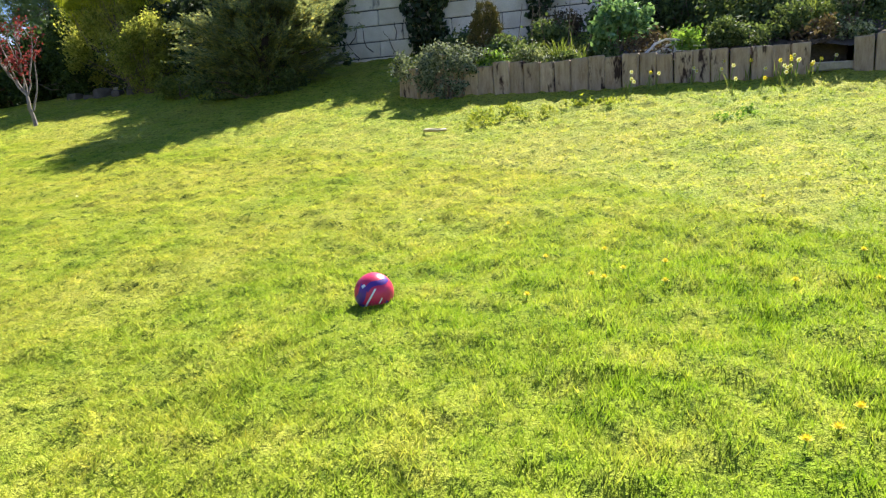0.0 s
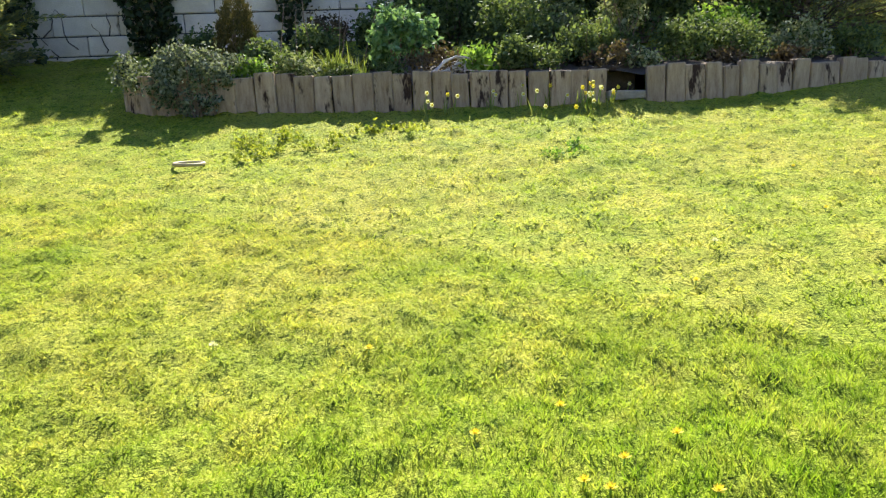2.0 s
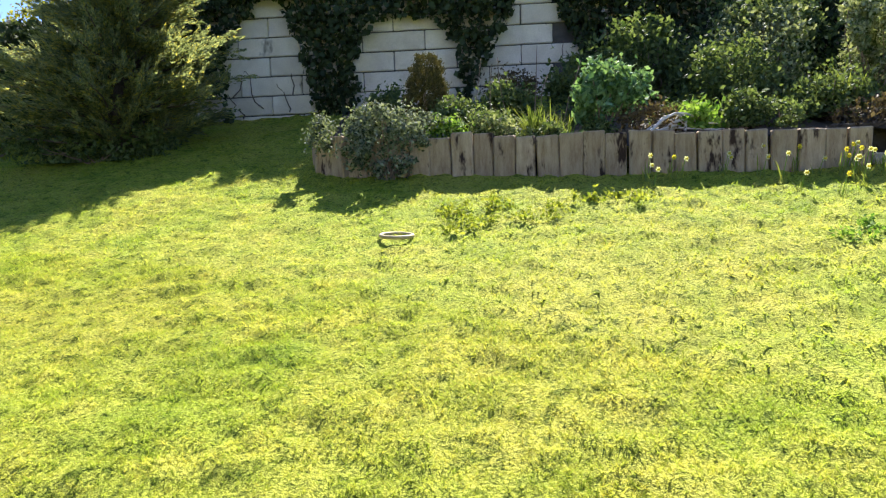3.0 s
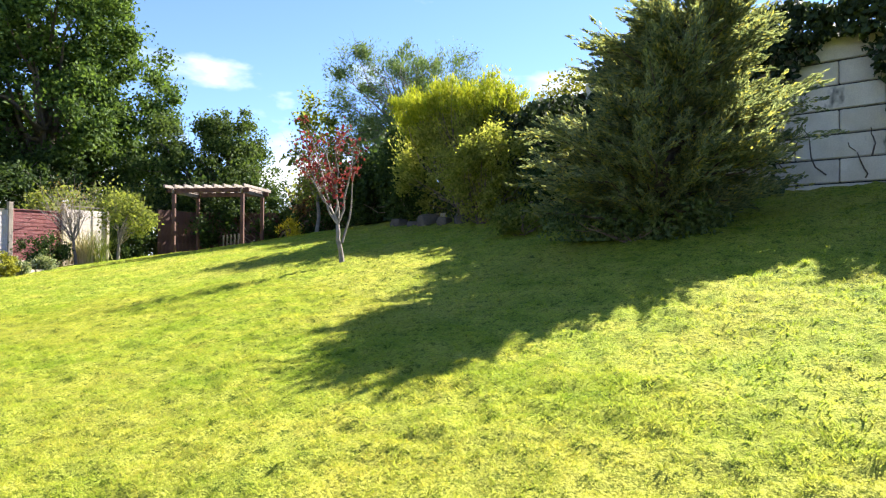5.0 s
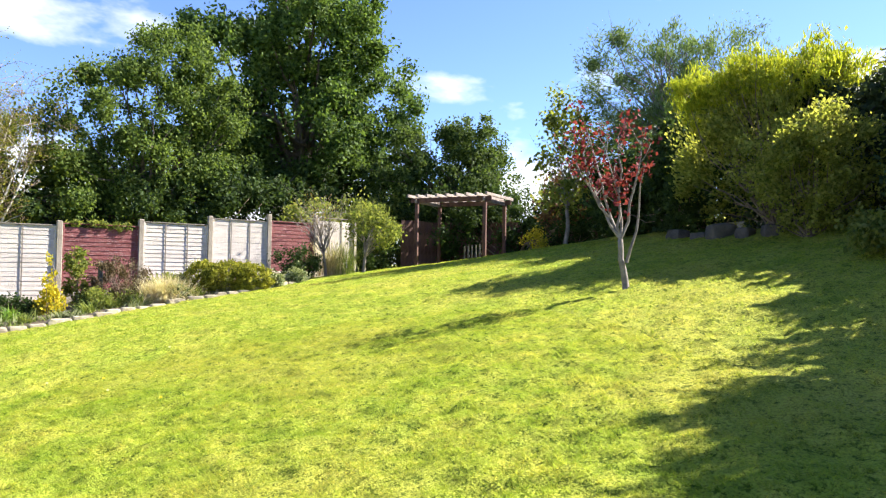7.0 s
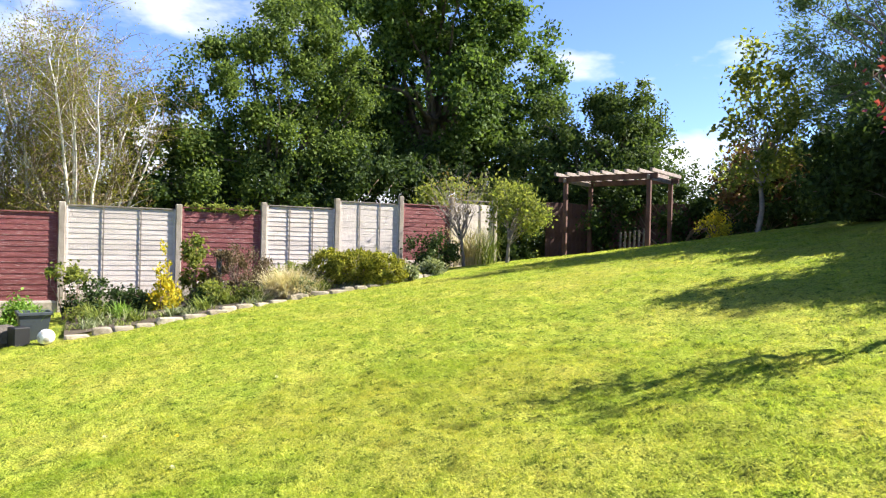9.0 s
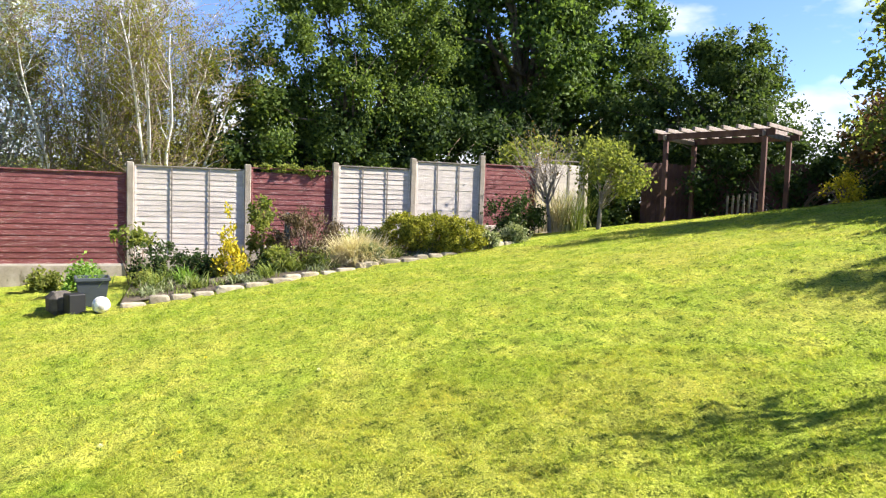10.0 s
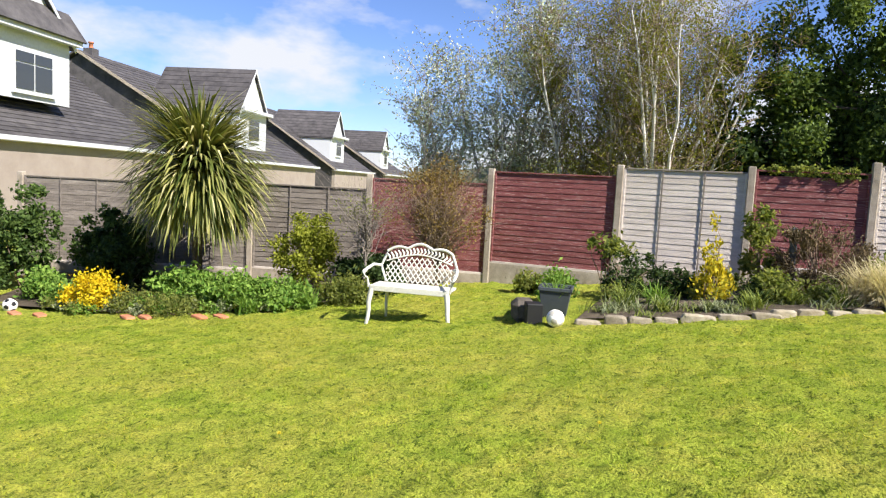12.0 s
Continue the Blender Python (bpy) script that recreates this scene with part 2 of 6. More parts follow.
L_BROWN = leaf_mat("brown_bud_leaf", (0.12, 0.07, 0.03), (0.34, 0.24, 0.07), 0.35)
L_HEATH = leaf_mat("brown_heather", (0.07, 0.05, 0.035), (0.19, 0.14, 0.08), 0.25)
L_PETAL = leaf_mat("yellow_petal", (0.8, 0.62, 0.02), (0.9, 0.76, 0.12), 0.35)
L_PALEP = leaf_mat("pale_petal", (0.75, 0.72, 0.4), (0.85, 0.84, 0.62), 0.35)

# ---- shape of the ground ----
GC = [0.4654, 0.2651, 1.8791, 0.1348, 0.5226, 0.5618, 0.0093, -0.0846, 0.3346, -0.1992]


def gz(x, y):
    """Height of the lawn."""
    x = (np.clip(x, -1, 29) - 13) / 10
    y = (np.clip(y, -6, 15) - 4) / 10
    return (GC[0] + GC[1] * x + GC[2] * y + GC[3] * x * x + GC[4] * x * y + GC[5] * y * y
            + GC[6] * x**3 + GC[7] * x * x * y + GC[8] * x * y * y + GC[9] * y**3)


def G(x, y):
    return float(gz(x, y))


rng = np.random.default_rng(7)
LATTICE = np.random.default_rng(19).uniform(0, 1, (256, 256))


def vnoise(x, y, size):
    """Smooth noise from 0 to 1 with lumps of the given size."""
    x, y = np.asarray(x, float) / size, np.asarray(y, float) / size
    i, j = np.floor(x).astype(int), np.floor(y).astype(int)
    u, w = x - i, y - j
    u, w = u * u * (3 - 2 * u), w * w * (3 - 2 * w)
    q = lambda a, b: LATTICE[a % 256, b % 256]
    return (q(i, j) * (1 - u) + q(i + 1, j) * u) * (1 - w) + (q(i, j + 1) * (1 - u) + q(i + 1, j + 1) * u) * w


def lumps(x, y):
    """Uneven turf: small tufts on broader swells."""
    return 0.042 * (vnoise(x, y, 0.13) - 0.5) + 0.026 * (vnoise(x + 31, y + 7, 0.062) - 0.5) + 0.03 * (vnoise(x + 5, y + 57, 0.6) - 0.5)


# ---- mesh helpers ----
def mesh_np(name, verts, faces, mat, parent=None, smooth=False):
    """An object from arrays: faces is N x 3 or N x 4."""
    verts, faces = np.asarray(verts, np.float32), np.asarray(faces, np.int32)
    me = bpy.data.meshes.new(name)
    n, k = faces.shape
    me.vertices.add(len(verts))
    me.vertices.foreach_set("co", verts.ravel())
    me.loops.add(n * k)
    me.loops.foreach_set("vertex_index", faces.ravel())
    me.polygons.add(n)
    me.polygons.foreach_set("loop_start", np.arange(0, n * k, k, dtype=np.int32))
    me.polygons.foreach_set("use_smooth", np.full(n, smooth))
    me.update(calc_edges=True)
    me.validate()
    me.materials.append(mat)
    ob = new(name, me)
    if parent:
        ob.parent = parent
    return ob


def part(name, bm, material, parent, label="", m=None, smooth=False):
    me = bpy.data.meshes.new(name)
    for f in bm.faces:
        f.smooth = smooth
    bm.to_mesh(me)
    bm.free()
    me.materials.append(material)
    ob = new(name, me)
    if parent:
        ob.parent = parent
    if m is not None:
        ob.matrix_basis = m
    return tagged(ob, label)


def again(ob, name, parent, m):
    """Another piece on the same mesh."""
    o = new(name, ob.data)
    o.parent = parent
    o.matrix_basis = m
    return o


def thing(name, x, y, z, label, category, group="", rz=0.0, kind=""):
    e = new(name)
    e.empty_display_size = 0.1
    e.matrix_basis = pose(x, y, z, 0, 0, rz)
    return tagged(e, label, category, group, kind)


def box(sx, sy, sz, bevel=0.0, at=(0, 0, 0), bm=None, jitter=0.0, seed=0):
    """A box that stands on its base's middle at the given place."""
    b = bmesh.new()
    bmesh.ops.create_cube(b, size=1, matrix=Matrix.Translation((at[0], at[1], at[2] + sz / 2)) @ Matrix.Diagonal((sx, sy, sz, 1)))
    if jitter:
        r = random.Random(seed)
        for v in b.verts:
            v.co += Vector((r.uniform(-1, 1), r.uniform(-1, 1), r.uniform(-1, 1))) * jitter
    if bevel:
        bmesh.ops.bevel(b, geom=b.edges[:], offset=bevel, segments=1, affect="EDGES")
    if bm is None:
        return b
    tmp = bpy.data.meshes.new("tmp")
    b.to_mesh(tmp)
    b.free()
    bm.from_mesh(tmp)
    bpy.data.meshes.remove(tmp)
    return bm


def tubes(paths, sides=6):
    """Tapered tubes: paths of (point, radius) lists. Returns verts and quads."""
    V, F = [], []
    base = 0
    ang = np.arange(sides) * 2 * np.pi / sides
    for pts in paths:
        P = np.array([p for p, _ in pts], float)
        R = np.array([r for _, r in pts], float)
        T = np.gradient(P, axis=0)
        T /= np.linalg.norm(T, axis=1)[:, None] + 1e-9
        ref = np.where(np.abs(T[:, 2:3]) > 0.9, np.array([[1.0, 0, 0]]), np.array([[0, 0, 1.0]]))
        U = np.cross(T, ref)
        U /= np.linalg.norm(U, axis=1)[:, None] + 1e-9
        W = np.cross(T, U)
        ring = P[:, None] + R[:, None, None] * (np.cos(ang)[None, :, None] * U[:, None] + np.sin(ang)[None, :, None] * W[:, None])
        V.append(ring.reshape(-1, 3))
        n = len(P)
        for i in range(n - 1):
            a = base + i * sides
            for k in range(sides):
                F.append((a + k, a + (k + 1) % sides, a + sides + (k + 1) % sides, a + sides + k))
        F.append(tuple(base + (n - 1) * sides + np.array([0, 1, 2, 3]) * sides // 4))
        base += n * sides
    return np.concatenate(V), np.array(F)


def bent(a, b, r0, r1, n=6, wob=0.08, sag=0.0, r=None):
    """A limb from a to b with a wandering line."""
    r = r or rng
    a, b = np.array(a, float), np.array(b, float)
    t = np.linspace(0, 1, n)[:, None]
    P = a + (b - a) * t
    off = np.cumsum(r.normal(0, 1, (n, 3)), 0)
    off -= off[:1] + (off[-1:] - off[:1]) * t
    P = P + off * wob * np.linalg.norm(b - a) / n**0.5
    P[:, 2] += sag * 4 * (t * (1 - t))[:, 0]
    R = r0 + (r1 - r0) * t[:, 0]
    return [(p, q) for p, q in zip(P, R)]


def leaf_quads(C, size, aspect=0.6, up=0.3, along=None):
    """Diamond leaves at the points C, with free turns or along a given direction."""
    n = len(C)
    s = size * rng.uniform(0.6, 1.3, (n, 1))
    d = rng.normal(0, 1, (n, 3)) if along is None else along + rng.normal(0, 0.35, (n, 3))
    d /= np.linalg.norm(d, axis=1)[:, None] + 1e-9
    k = rng.normal(0, 1, (n, 3)) + np.array([0, 0, up])
    w = np.cross(d, k)
    w /= np.linalg.norm(w, axis=1)[:, None] + 1e-9
    nn = np.cross(d, w)
    V = np.stack([C - d * s * 0.5, C + w * s * aspect * 0.5 + nn * s * 0.08, C + d * s * 0.5, C - w * s * aspect * 0.5 + nn * s * 0.08], 1).reshape(-1, 3)
    F = np.arange(4 * n).reshape(n, 4)
    return V, F


def blob_points(lobes, n, clumps, spread, shell=0.55):
    """Leaf places in uneven clumps in the outer part of some ellipsoid lobes (x, y, z, rx, ry, rz)."""
    L = np.array(lobes, float)
    vol = L[:, 3] * L[:, 4] * L[:, 5]
    who = rng.choice(len(L), clumps, p=vol / vol.sum())
    d = rng.normal(0, 1, (clumps, 3))
    d /= np.linalg.norm(d, axis=1)[:, None]
    rad = shell + (1 - shell) * rng.uniform(0, 1, (clumps, 1)) ** 0.7
    c = L[who, :3] + d * rad * L[who, 3:] * rng.uniform(0.85, 1.12, (clumps, 1))
    pick = rng.choice(clumps, n, p=(w := rng.gamma(1.5, 1, clumps)) / w.sum())
    out = d[pick]
    return c[pick] + rng.normal(0, 1, (n, 3)) * spread * rng.uniform(0.5, 1.2, (clumps, 1))[pick], out, c


def straps(C, n, length, width, lean=0.6, droop=0.5, spread=0.05, segs=4):
    """Arching blades from one foot."""
    V, F = [], []
    for i in range(n):
        a = rng.uniform(0, 2 * np.pi)
        L = length * rng.uniform(0.6, 1.15)
        o = np.array(C, float) + np.array([rng.normal(0, spread), rng.normal(0, spread), 0])
        h = np.array([math.cos(a), math.sin(a), 0])
        side = np.array([-h[1], h[0], 0])
        l0 = lean * rng.uniform(0.2, 1.2)
        dr = droop * rng.uniform(0.3, 1.2)
        b = len(V)
        p = o.copy()
        for k in range(segs + 1):
            t = k / segs
            w = width * (1 - t) ** 0.6 * 0.5 + 0.0008
            V += [p - side * w, p + side * w]
            tilt = l0 + dr * t * 2.2
            p = p + (h * math.sin(tilt) + np.array([0, 0, math.cos(tilt)])) * L / segs
        F += [(b + 2 * k, b + 2 * k + 1, b + 2 * k + 3, b + 2 * k + 2) for k in range(segs)]
    return np.array(V), np.array(F)


def merged(*vf):
    V, F, b = [], [], 0
    for v, f in vf:
        V.append(np.asarray(v))
        F.append(np.asarray(f) + b)
        b += len(v)
    return np.concatenate(V), np.concatenate(F)


def shrub(name, x, y, lobes, n, size, mat, label, category="shrub", group="", clumps=60, spread=0.09, aspect=0.6, twigs=10, twig_mat=None, z=None, along=0.0, shell=0.5, stem=0.012):
    """A bush of many leaves on thin stems. Lobes are given about its foot."""
    z = G(x, y) if z is None else z
    t = thing(name, x, y, z, label, category, group)
    P, out, c = blob_points(lobes, n, clumps, spread, shell)
    if twigs:
        P[:, 2] = np.maximum(P[:, 2], 0.015)
    V, F = leaf_quads(P, size, aspect, along=(out * along + np.array([0, 0, 0.6])) if along else None)
    mesh_np("foliage", V, F, mat, t)
    if twigs:
        ends = c[rng.choice(len(c), min(twigs, len(c)), replace=False)]
        V, F = tubes([bent((rng.normal(0, 0.03), rng.normal(0, 0.03), -0.03), e, stem, stem * 0.3, 5, 0.1) for e in ends], 5)
        tagged(mesh_np("stem_work", V, F, twig_mat or M_TWIG, t, True), kind="stuff")
    return t


def tree(name, x, y, trunk_h, trunk_r, lobes, n, size, mat, bark, label, clumps=150, spread=0.3, limbs=14, aspect=0.6, z=None, shell=0.5, category="tree", group="", stems=1, limb_r=0.4, along=0.0, twiggy=0, knobs=0):
    """A tapered trunk with limbs and a crown of many leaves in uneven clumps."""
    z = G(x, y) if z is None else z
    t = thing(name, x, y, z - 0.05, label, category, group)
    more = []
    for lx, ly, lz, rx, ry, rzz in lobes:
        for _ in range(knobs):
            d = rng.normal(0, 1, 3)
            d /= np.linalg.norm(d)
            k = rng.uniform(0.22, 0.42)
            more.append((lx + d[0] * rx * 0.95, ly + d[1] * ry * 0.95, lz + d[2] * rzz * 0.95, rx * k, ry * k, rzz * k))
    P, out, c = blob_points(list(lobes) + more, n, clumps, spread, shell)
    V, F = leaf_quads(P, size, aspect, along=(out * along + np.array([0, 0, 0.3])) if along else None)
    mesh_np("crown", V, F, mat, t)
    paths, tops = [], []
    L = np.array(lobes)
    mid = (L[:, :3] * (L[:, 3:4])).sum(0) / L[:, 3].sum()
    for s in range(stems):
        foot = np.array([rng.normal(0, 0.1), rng.normal(0, 0.1), 0]) * (stems > 1)
        top = np.array([mid[0] * 0.35, mid[1] * 0.35, trunk_h]) if stems == 1 else np.array([rng.normal(0, 0.5), rng.normal(0, 0.5), trunk_h * rng.uniform(0.8, 1.2)])
        tr = bent(foot, top, trunk_r, trunk_r * 0.55, 8, 0.04)
        paths.append(tr)
        tops.append(tr)
    for e in c[rng.choice(len(c), min(limbs, len(c)), replace=False)]:
        tr = tops[rng.integers(len(tops))]
        a, r = tr[rng.integers(4, 8)]
        limb = bent(a, e, r * limb_r, r * 0.06, 7, 0.1, 0.03)
        paths.append(limb)
        for _ in range(twiggy):
            q, rr = limb[rng.integers(2, 6)]
            paths.append(bent(q, q + rng.normal(0, 0.5, 3) * np.array([1, 1, 0.6]) + np.array([0, 0, 0.5]), rr * 0.6, rr * 0.12, 4, 0.1))
    V, F = tubes(paths, 7)
    mesh_np("trunk", V, F, bark, t, True)
    return t


# ---- ground ----
far = np.array([25, 45, 80, 150, 300, 700.0])
xs = np.concatenate([-3 - far[::-1], np.arange(-3, 6.9, 0.2), np.arange(7, 26.01, 0.036), np.arange(26.2, 31.01, 0.2), 31 + far])
ys = np.concatenate([-9 - far[::-1], np.arange(-9, -4.1, 0.2), np.arange(-4, 8.01, 0.036), np.arange(8.2, 18.01, 0.2), 18 + far])
gx, gy = np.meshgrid(xs, ys, indexing="ij")
hz = gz(gx, gy)
inner = (gx > -2.5) & (gx < 30.5) & (gy > -8.5) & (gy < 17.5)
hz = hz + inner * lumps(gx, gy)
nx, ny = gx.shape
idx = np.arange(nx * ny).reshape(nx, ny)
quads = np.stack([idx[:-1, :-1], idx[1:, :-1], idx[1:, 1:], idx[:-1, 1:]], -1).reshape(-1, 4)
ground = mesh_np("ground", np.stack([gx, gy, hz], -1).reshape(-1, 3), quads, M_LAWN, None, True)
tagged(ground, "sloping sunlit lawn of short yellow-green grass", "lawn", kind="structure")

# ---- paling fence along the low side ----
POSTS = [(2.6, -8.65), (1.7, -6.7), (0.9, -4.6), (0.35, -2.32), (0.0, -0.05), (0.0, 2.2), (0.0, 4.2), (0.0, 5.86), (0.0, 7.46), (0.0, 9.0), (-0.1, 10.4), (-0.2, 11.7)]
TOPS = [1.47, 1.5, 1.55, 1.76, 1.97, 2.12, 2.17, 2.29, 2.46, 2.6, 2.66, 2.66]
LOOKS = ["grey", "grey", "grey", "red", "red", "pale", "red", "pale", "plain", "red", "plain"]


def concrete_post(x, y, top, rz):
    foot = G(x, y) - 0.12
    b = box(0.11, 0.115, top - foot, 0.012)
    ob = part("concrete_post", b, M_CONC, None)
    ob.matrix_basis = pose(x, y, foot, 0, 0, rz)
    tagged(ob, "weathered grey concrete fence post", "fence post", "fence posts")


def fence_panel(a, b, top, look_kind):
    a, b = Vector(a), Vector(b)
    w = (b - a).length - 0.115
    rz = math.degrees(math.atan2(b.y - a.y, b.x - a.x))
    mid = (a + b) / 2
    low = max(G(a.x, a.y), G(b.x, b.y))
    h = min(1.62, top - low - 0.16)
    z0 = top - h - 0.02
    mat = {"red": M_RED, "pale": M_PALE, "plain": M_PALE, "grey": M_GREYW}[look_kind]
    words = {"red": "faded red-stained lap panel with peeling paint", "pale": "bleached pale lap panel with dark upright battens",
             "plain": "bleached smooth pale panel with upright battens", "grey": "weathered grey lap panel with upright battens"}[look_kind]
    t = thing("fence_panel", mid.x, mid.y, z0, words + " between concrete posts", "fence panel", "fence panels", rz)
    step = 0.098 if look_kind != "plain" else 0.14
    n = int((h - 0.03) / step)
    sb = box(w - 0.01, 0.008, step * 1.15, 0.002, jitter=0.002, seed=int(top * 100))
    first = part("slat", sb, mat, t, m=pose(0, 0, 0.015, -4.5 if look_kind != "plain" else -1.5, 0, 0))
    for i in range(1, n):
        again(first, "slat", t, pose(0, random.uniform(-0.001, 0.001), 0.015 + i * step, -4.5 if look_kind != "plain" else -1.5, 0, random.uniform(-0.06, 0.06)))
    part("top_rail", box(w, 0.05, 0.025, 0.004, (0, 0, h - 0.02)), M_GREYW if look_kind != "red" else M_RED, t)
    part("bottom_rail", box(w, 0.045, 0.04, 0.004, (0, 0, -0.025)), M_PALE, t)
    for sx in (-1, 1):
        part("side_rail", box(0.035, 0.05, h, 0.004, (sx * (w / 2 - 0.018), 0, 0)), mat, t)
    if look_kind != "red":
        for f in ((-0.25, 0.0, 0.25) if look_kind == "pale" and abs(w) > 1.9 else (-0.17, 0.17)):
            part("batten", box(0.026, 0.01, h - 0.02, 0.002, (f * w, -0.018, 0)), M_GREYW, t)
    g = box(w + 0.04, 0.05, z0 - low + 0.28, 0.006)
    gb = part("gravel_board", g, M_CONC, None)
    gb.matrix_basis = pose(mid.x, mid.y, low - 0.3, 0, 0, rz)
    tagged(gb, "pale concrete gravel board under a fence panel", "gravel board", "gravel boards")


for i, ((x, y), top) in enumerate(zip(POSTS, TOPS)):
    concrete_post(x, y, top + 0.03, 0 if 4 <= i <= 9 else 15)
for i, kind in enumerate(LOOKS):
    drop = {9: 0.12}.get(i, 0.0)
    fence_panel(POSTS[i], POSTS[i + 1], min(TOPS[i], TOPS[i + 1]) - (0.02 if i < 4 else 0.0) - drop, kind)

shrub("climber", 0.0, 5.0, [(0, 0.05, 0, 0.07, 0.8, 0.05), (0, 0.45, -0.06, 0.05, 0.3, 0.1)], 1500, 0.045, L_OLIVE, "thin green climber lying along the fence top", "climber", clumps=60, spread=0.03, twigs=0, z=2.17)

# ---- block retaining wall at the top of the garden ----
WALL = [(31.5, 7.9), (23.0, 9.2), (15.0, 10.4), (11.0, 11.9)]
WALL_BASE, COURSE = 1.55, 0.305


def block_wall():
    t = thing("wall_north", 0, 0, 0, "tall pale concrete block retaining wall with dark joints", "wall", kind="structure")
    bm = bmesh.new()
    for (ax, ay), (bx, by) in zip(WALL[:-1], WALL[1:]):
        d = Vector((bx - ax, by - ay))
        w, rz = d.length, math.degrees(math.atan2(d.y, d.x))
        tmp = bpy.data.meshes.new("tmp")
        c = box(w + 0.05, 0.3, 2.55 if ax > 15 else 2.09, 0.0)
        c.transform(pose((ax + bx) / 2, (ay + by) / 2 + 0.19, WALL_BASE, 0, 0, rz))
        c.to_mesh(tmp)
        c.free()
        bm.from_mesh(tmp)
        bpy.data.meshes.remove(tmp)
    part("core", bm, M_JOINT, t)
    shared = [part("block", box(0.985, 0.06, COURSE - 0.02, 0.012, jitter=0.004, seed=s), M_BLOCK, t) for s in range(4)]
    used = 0
    for (ax, ay), (bx, by) in zip(WALL[:-1], WALL[1:]):
        d = Vector((bx - ax, by - ay))
        w, rz = d.length, math.degrees(math.atan2(d.y, d.x))
        u = d.normalized()
        for c in range(8 if ax > 15 else 6):
            s = 0.5 if c % 2 else 0.0
            while s < w - 0.3:
                x, y = ax + u.x * (s + 0.5), ay + u.y * (s + 0.5)
                if x > 5.0:
                    src = shared[used % 4]
                    m = pose(x, y + 0.02 + random.uniform(-0.006, 0.006), WALL_BASE + c * COURSE, 0, 0, rz)
                    if used < 4:
                        src.matrix_basis = m
                    else:
                        again(src, "block", t, m)
                    used += 1
                s += 1.0


block_wall()


def wall_y(x):
    for (ax, ay), (bx, by) in zip(WALL[:-1], WALL[1:]):
        if bx <= x <= ax:
            return ay + (by - ay) * (x - ax) / (bx - ax)
    return WALL[-1][1] if x < WALL[-1][0] else WALL[0][1]


# bank of earth behind the wall
bv = []
for i, x in enumerate(np.linspace(11.0, 31.5, 40)):
    y = wall_y(x) + 0.3
    bv += [(x, y, 3.95), (x, y + 1.5, 4.0), (x, y + 4, 3.9), (x, y + 9, 3.2)]
bf = [(i * 4 + k, (i + 1) * 4 + k, (i + 1) * 4 + k + 1, i * 4 + k + 1) for i in range(39) for k in range(3)]
tagged(mesh_np("bank_behind_wall", bv, bf, M_SOIL, None, True), "rough earth bank behind the block wall", "bank", kind="structure")

# ---- raised bed held by upright sleepers ----
BED = [(19.02, 6.75), (19.12, 6.0), (19.42, 5.66), (20.75, 5.3), (21.6, 4.98), (23.42, 4.42), (24.05, 4.28)]
BED2 = [(24.42, 4.14), (24.96, 3.95), (26.24, 3.9), (27.3, 3.95), (28.6, 4.1), (30.5, 4.3)]


def sleeper_edge(line, tops, label):
    x0, y0 = line[0]
    t = thing("sleeper_edging", x0, y0, G(x0, y0), label, "raised bed")
    P = [Vector(p) for p in line]
    lens = [0.0]
    for a, b in zip(P[:-1], P[1:]):
        lens.append(lens[-1] + (b - a).length)
    s, i = 0.0, 0
    r = random.Random(3)
    while s < lens[-1] - 0.1:
        w = r.uniform(0.19, 0.225)
        k = max(j for j in range(len(P) - 1) if lens[j] <= s + w / 2)
        u = (P[k + 1] - P[k]).normalized()
        p = P[k] + u * (s + w / 2 - lens[k])
        f = (s + w / 2) / lens[-1]
        top = tops[0] + (tops[1] - tops[0]) * f + r.uniform(-0.03, 0.03)
        foot = G(p.x, p.y) - 0.12
        b = box(w - 0.008, 0.11, top - foot, 0.012, jitter=0.006, seed=i)
        ob = part("sleeper", b, M_SLEEPER, t)
        ob.matrix_basis = t.matrix_basis.inverted() @ pose(p.x, p.y + r.uniform(-0.02, 0.02), foot, r.uniform(-2.5, 2.5), r.uniform(-1.5, 1.5), math.degrees(math.atan2(u.y, u.x)) + r.uniform(-3, 3))
        s += w
        i += 1
    return t


sleeper_edge(BED, (1.5, 1.35), "row of short upright weathered timber sleepers holding a raised bed")
sleeper_edge(BED2, (1.34, 1.33), "row of dark-stained upright sleepers beside a step gap")
step = part("stone_step", box(0.5, 0.4, 0.1, 0.015, jitter=0.01, seed=5), M_STONE, None)
step.matrix_basis = pose(24.3, 4.35, G(24.3, 4.35) - 0.03, 0, 0, -10)
tagged(step, "low grey stone step in a gap of the sleepers", "step")


def bed_soil(name, line, x_end):
    """Soil that slopes up from the edging to the wall."""
    P = [Vector(p) for p in line]
    lens = np.concatenate([[0], np.cumsum([(b - a).length for a, b in zip(P[:-1], P[1:])])])
    V, n = [], 40
    for s in np.linspace(0, lens[-1], n):
        x = np.interp(s, lens, [p.x for p in P])
        y = np.interp(s, lens, [p.y for p in P])
        xe = x + (x - 19) * 0.02 + (0.2 if x < 19.3 else 0)
        ye = wall_y(xe)
        for k in range(9):
            f = k / 8
            V.append((x + (xe - x) * f, y + 0.05 + (ye - y - 0.05) * f, 1.3 + 0.85 * f + 0.04 * math.sin(9 * s + k * 2.1)))
    F = [(i * 9 + k, (i + 1) * 9 + k, (i + 1) * 9 + k + 1, i * 9 + k + 1) for i in range(n - 1) for k in range(8)]
    return tagged(mesh_np(name, V, F, M_SOIL, None, True), "dark planted soil of the raised bed", "flower bed", kind="structure")


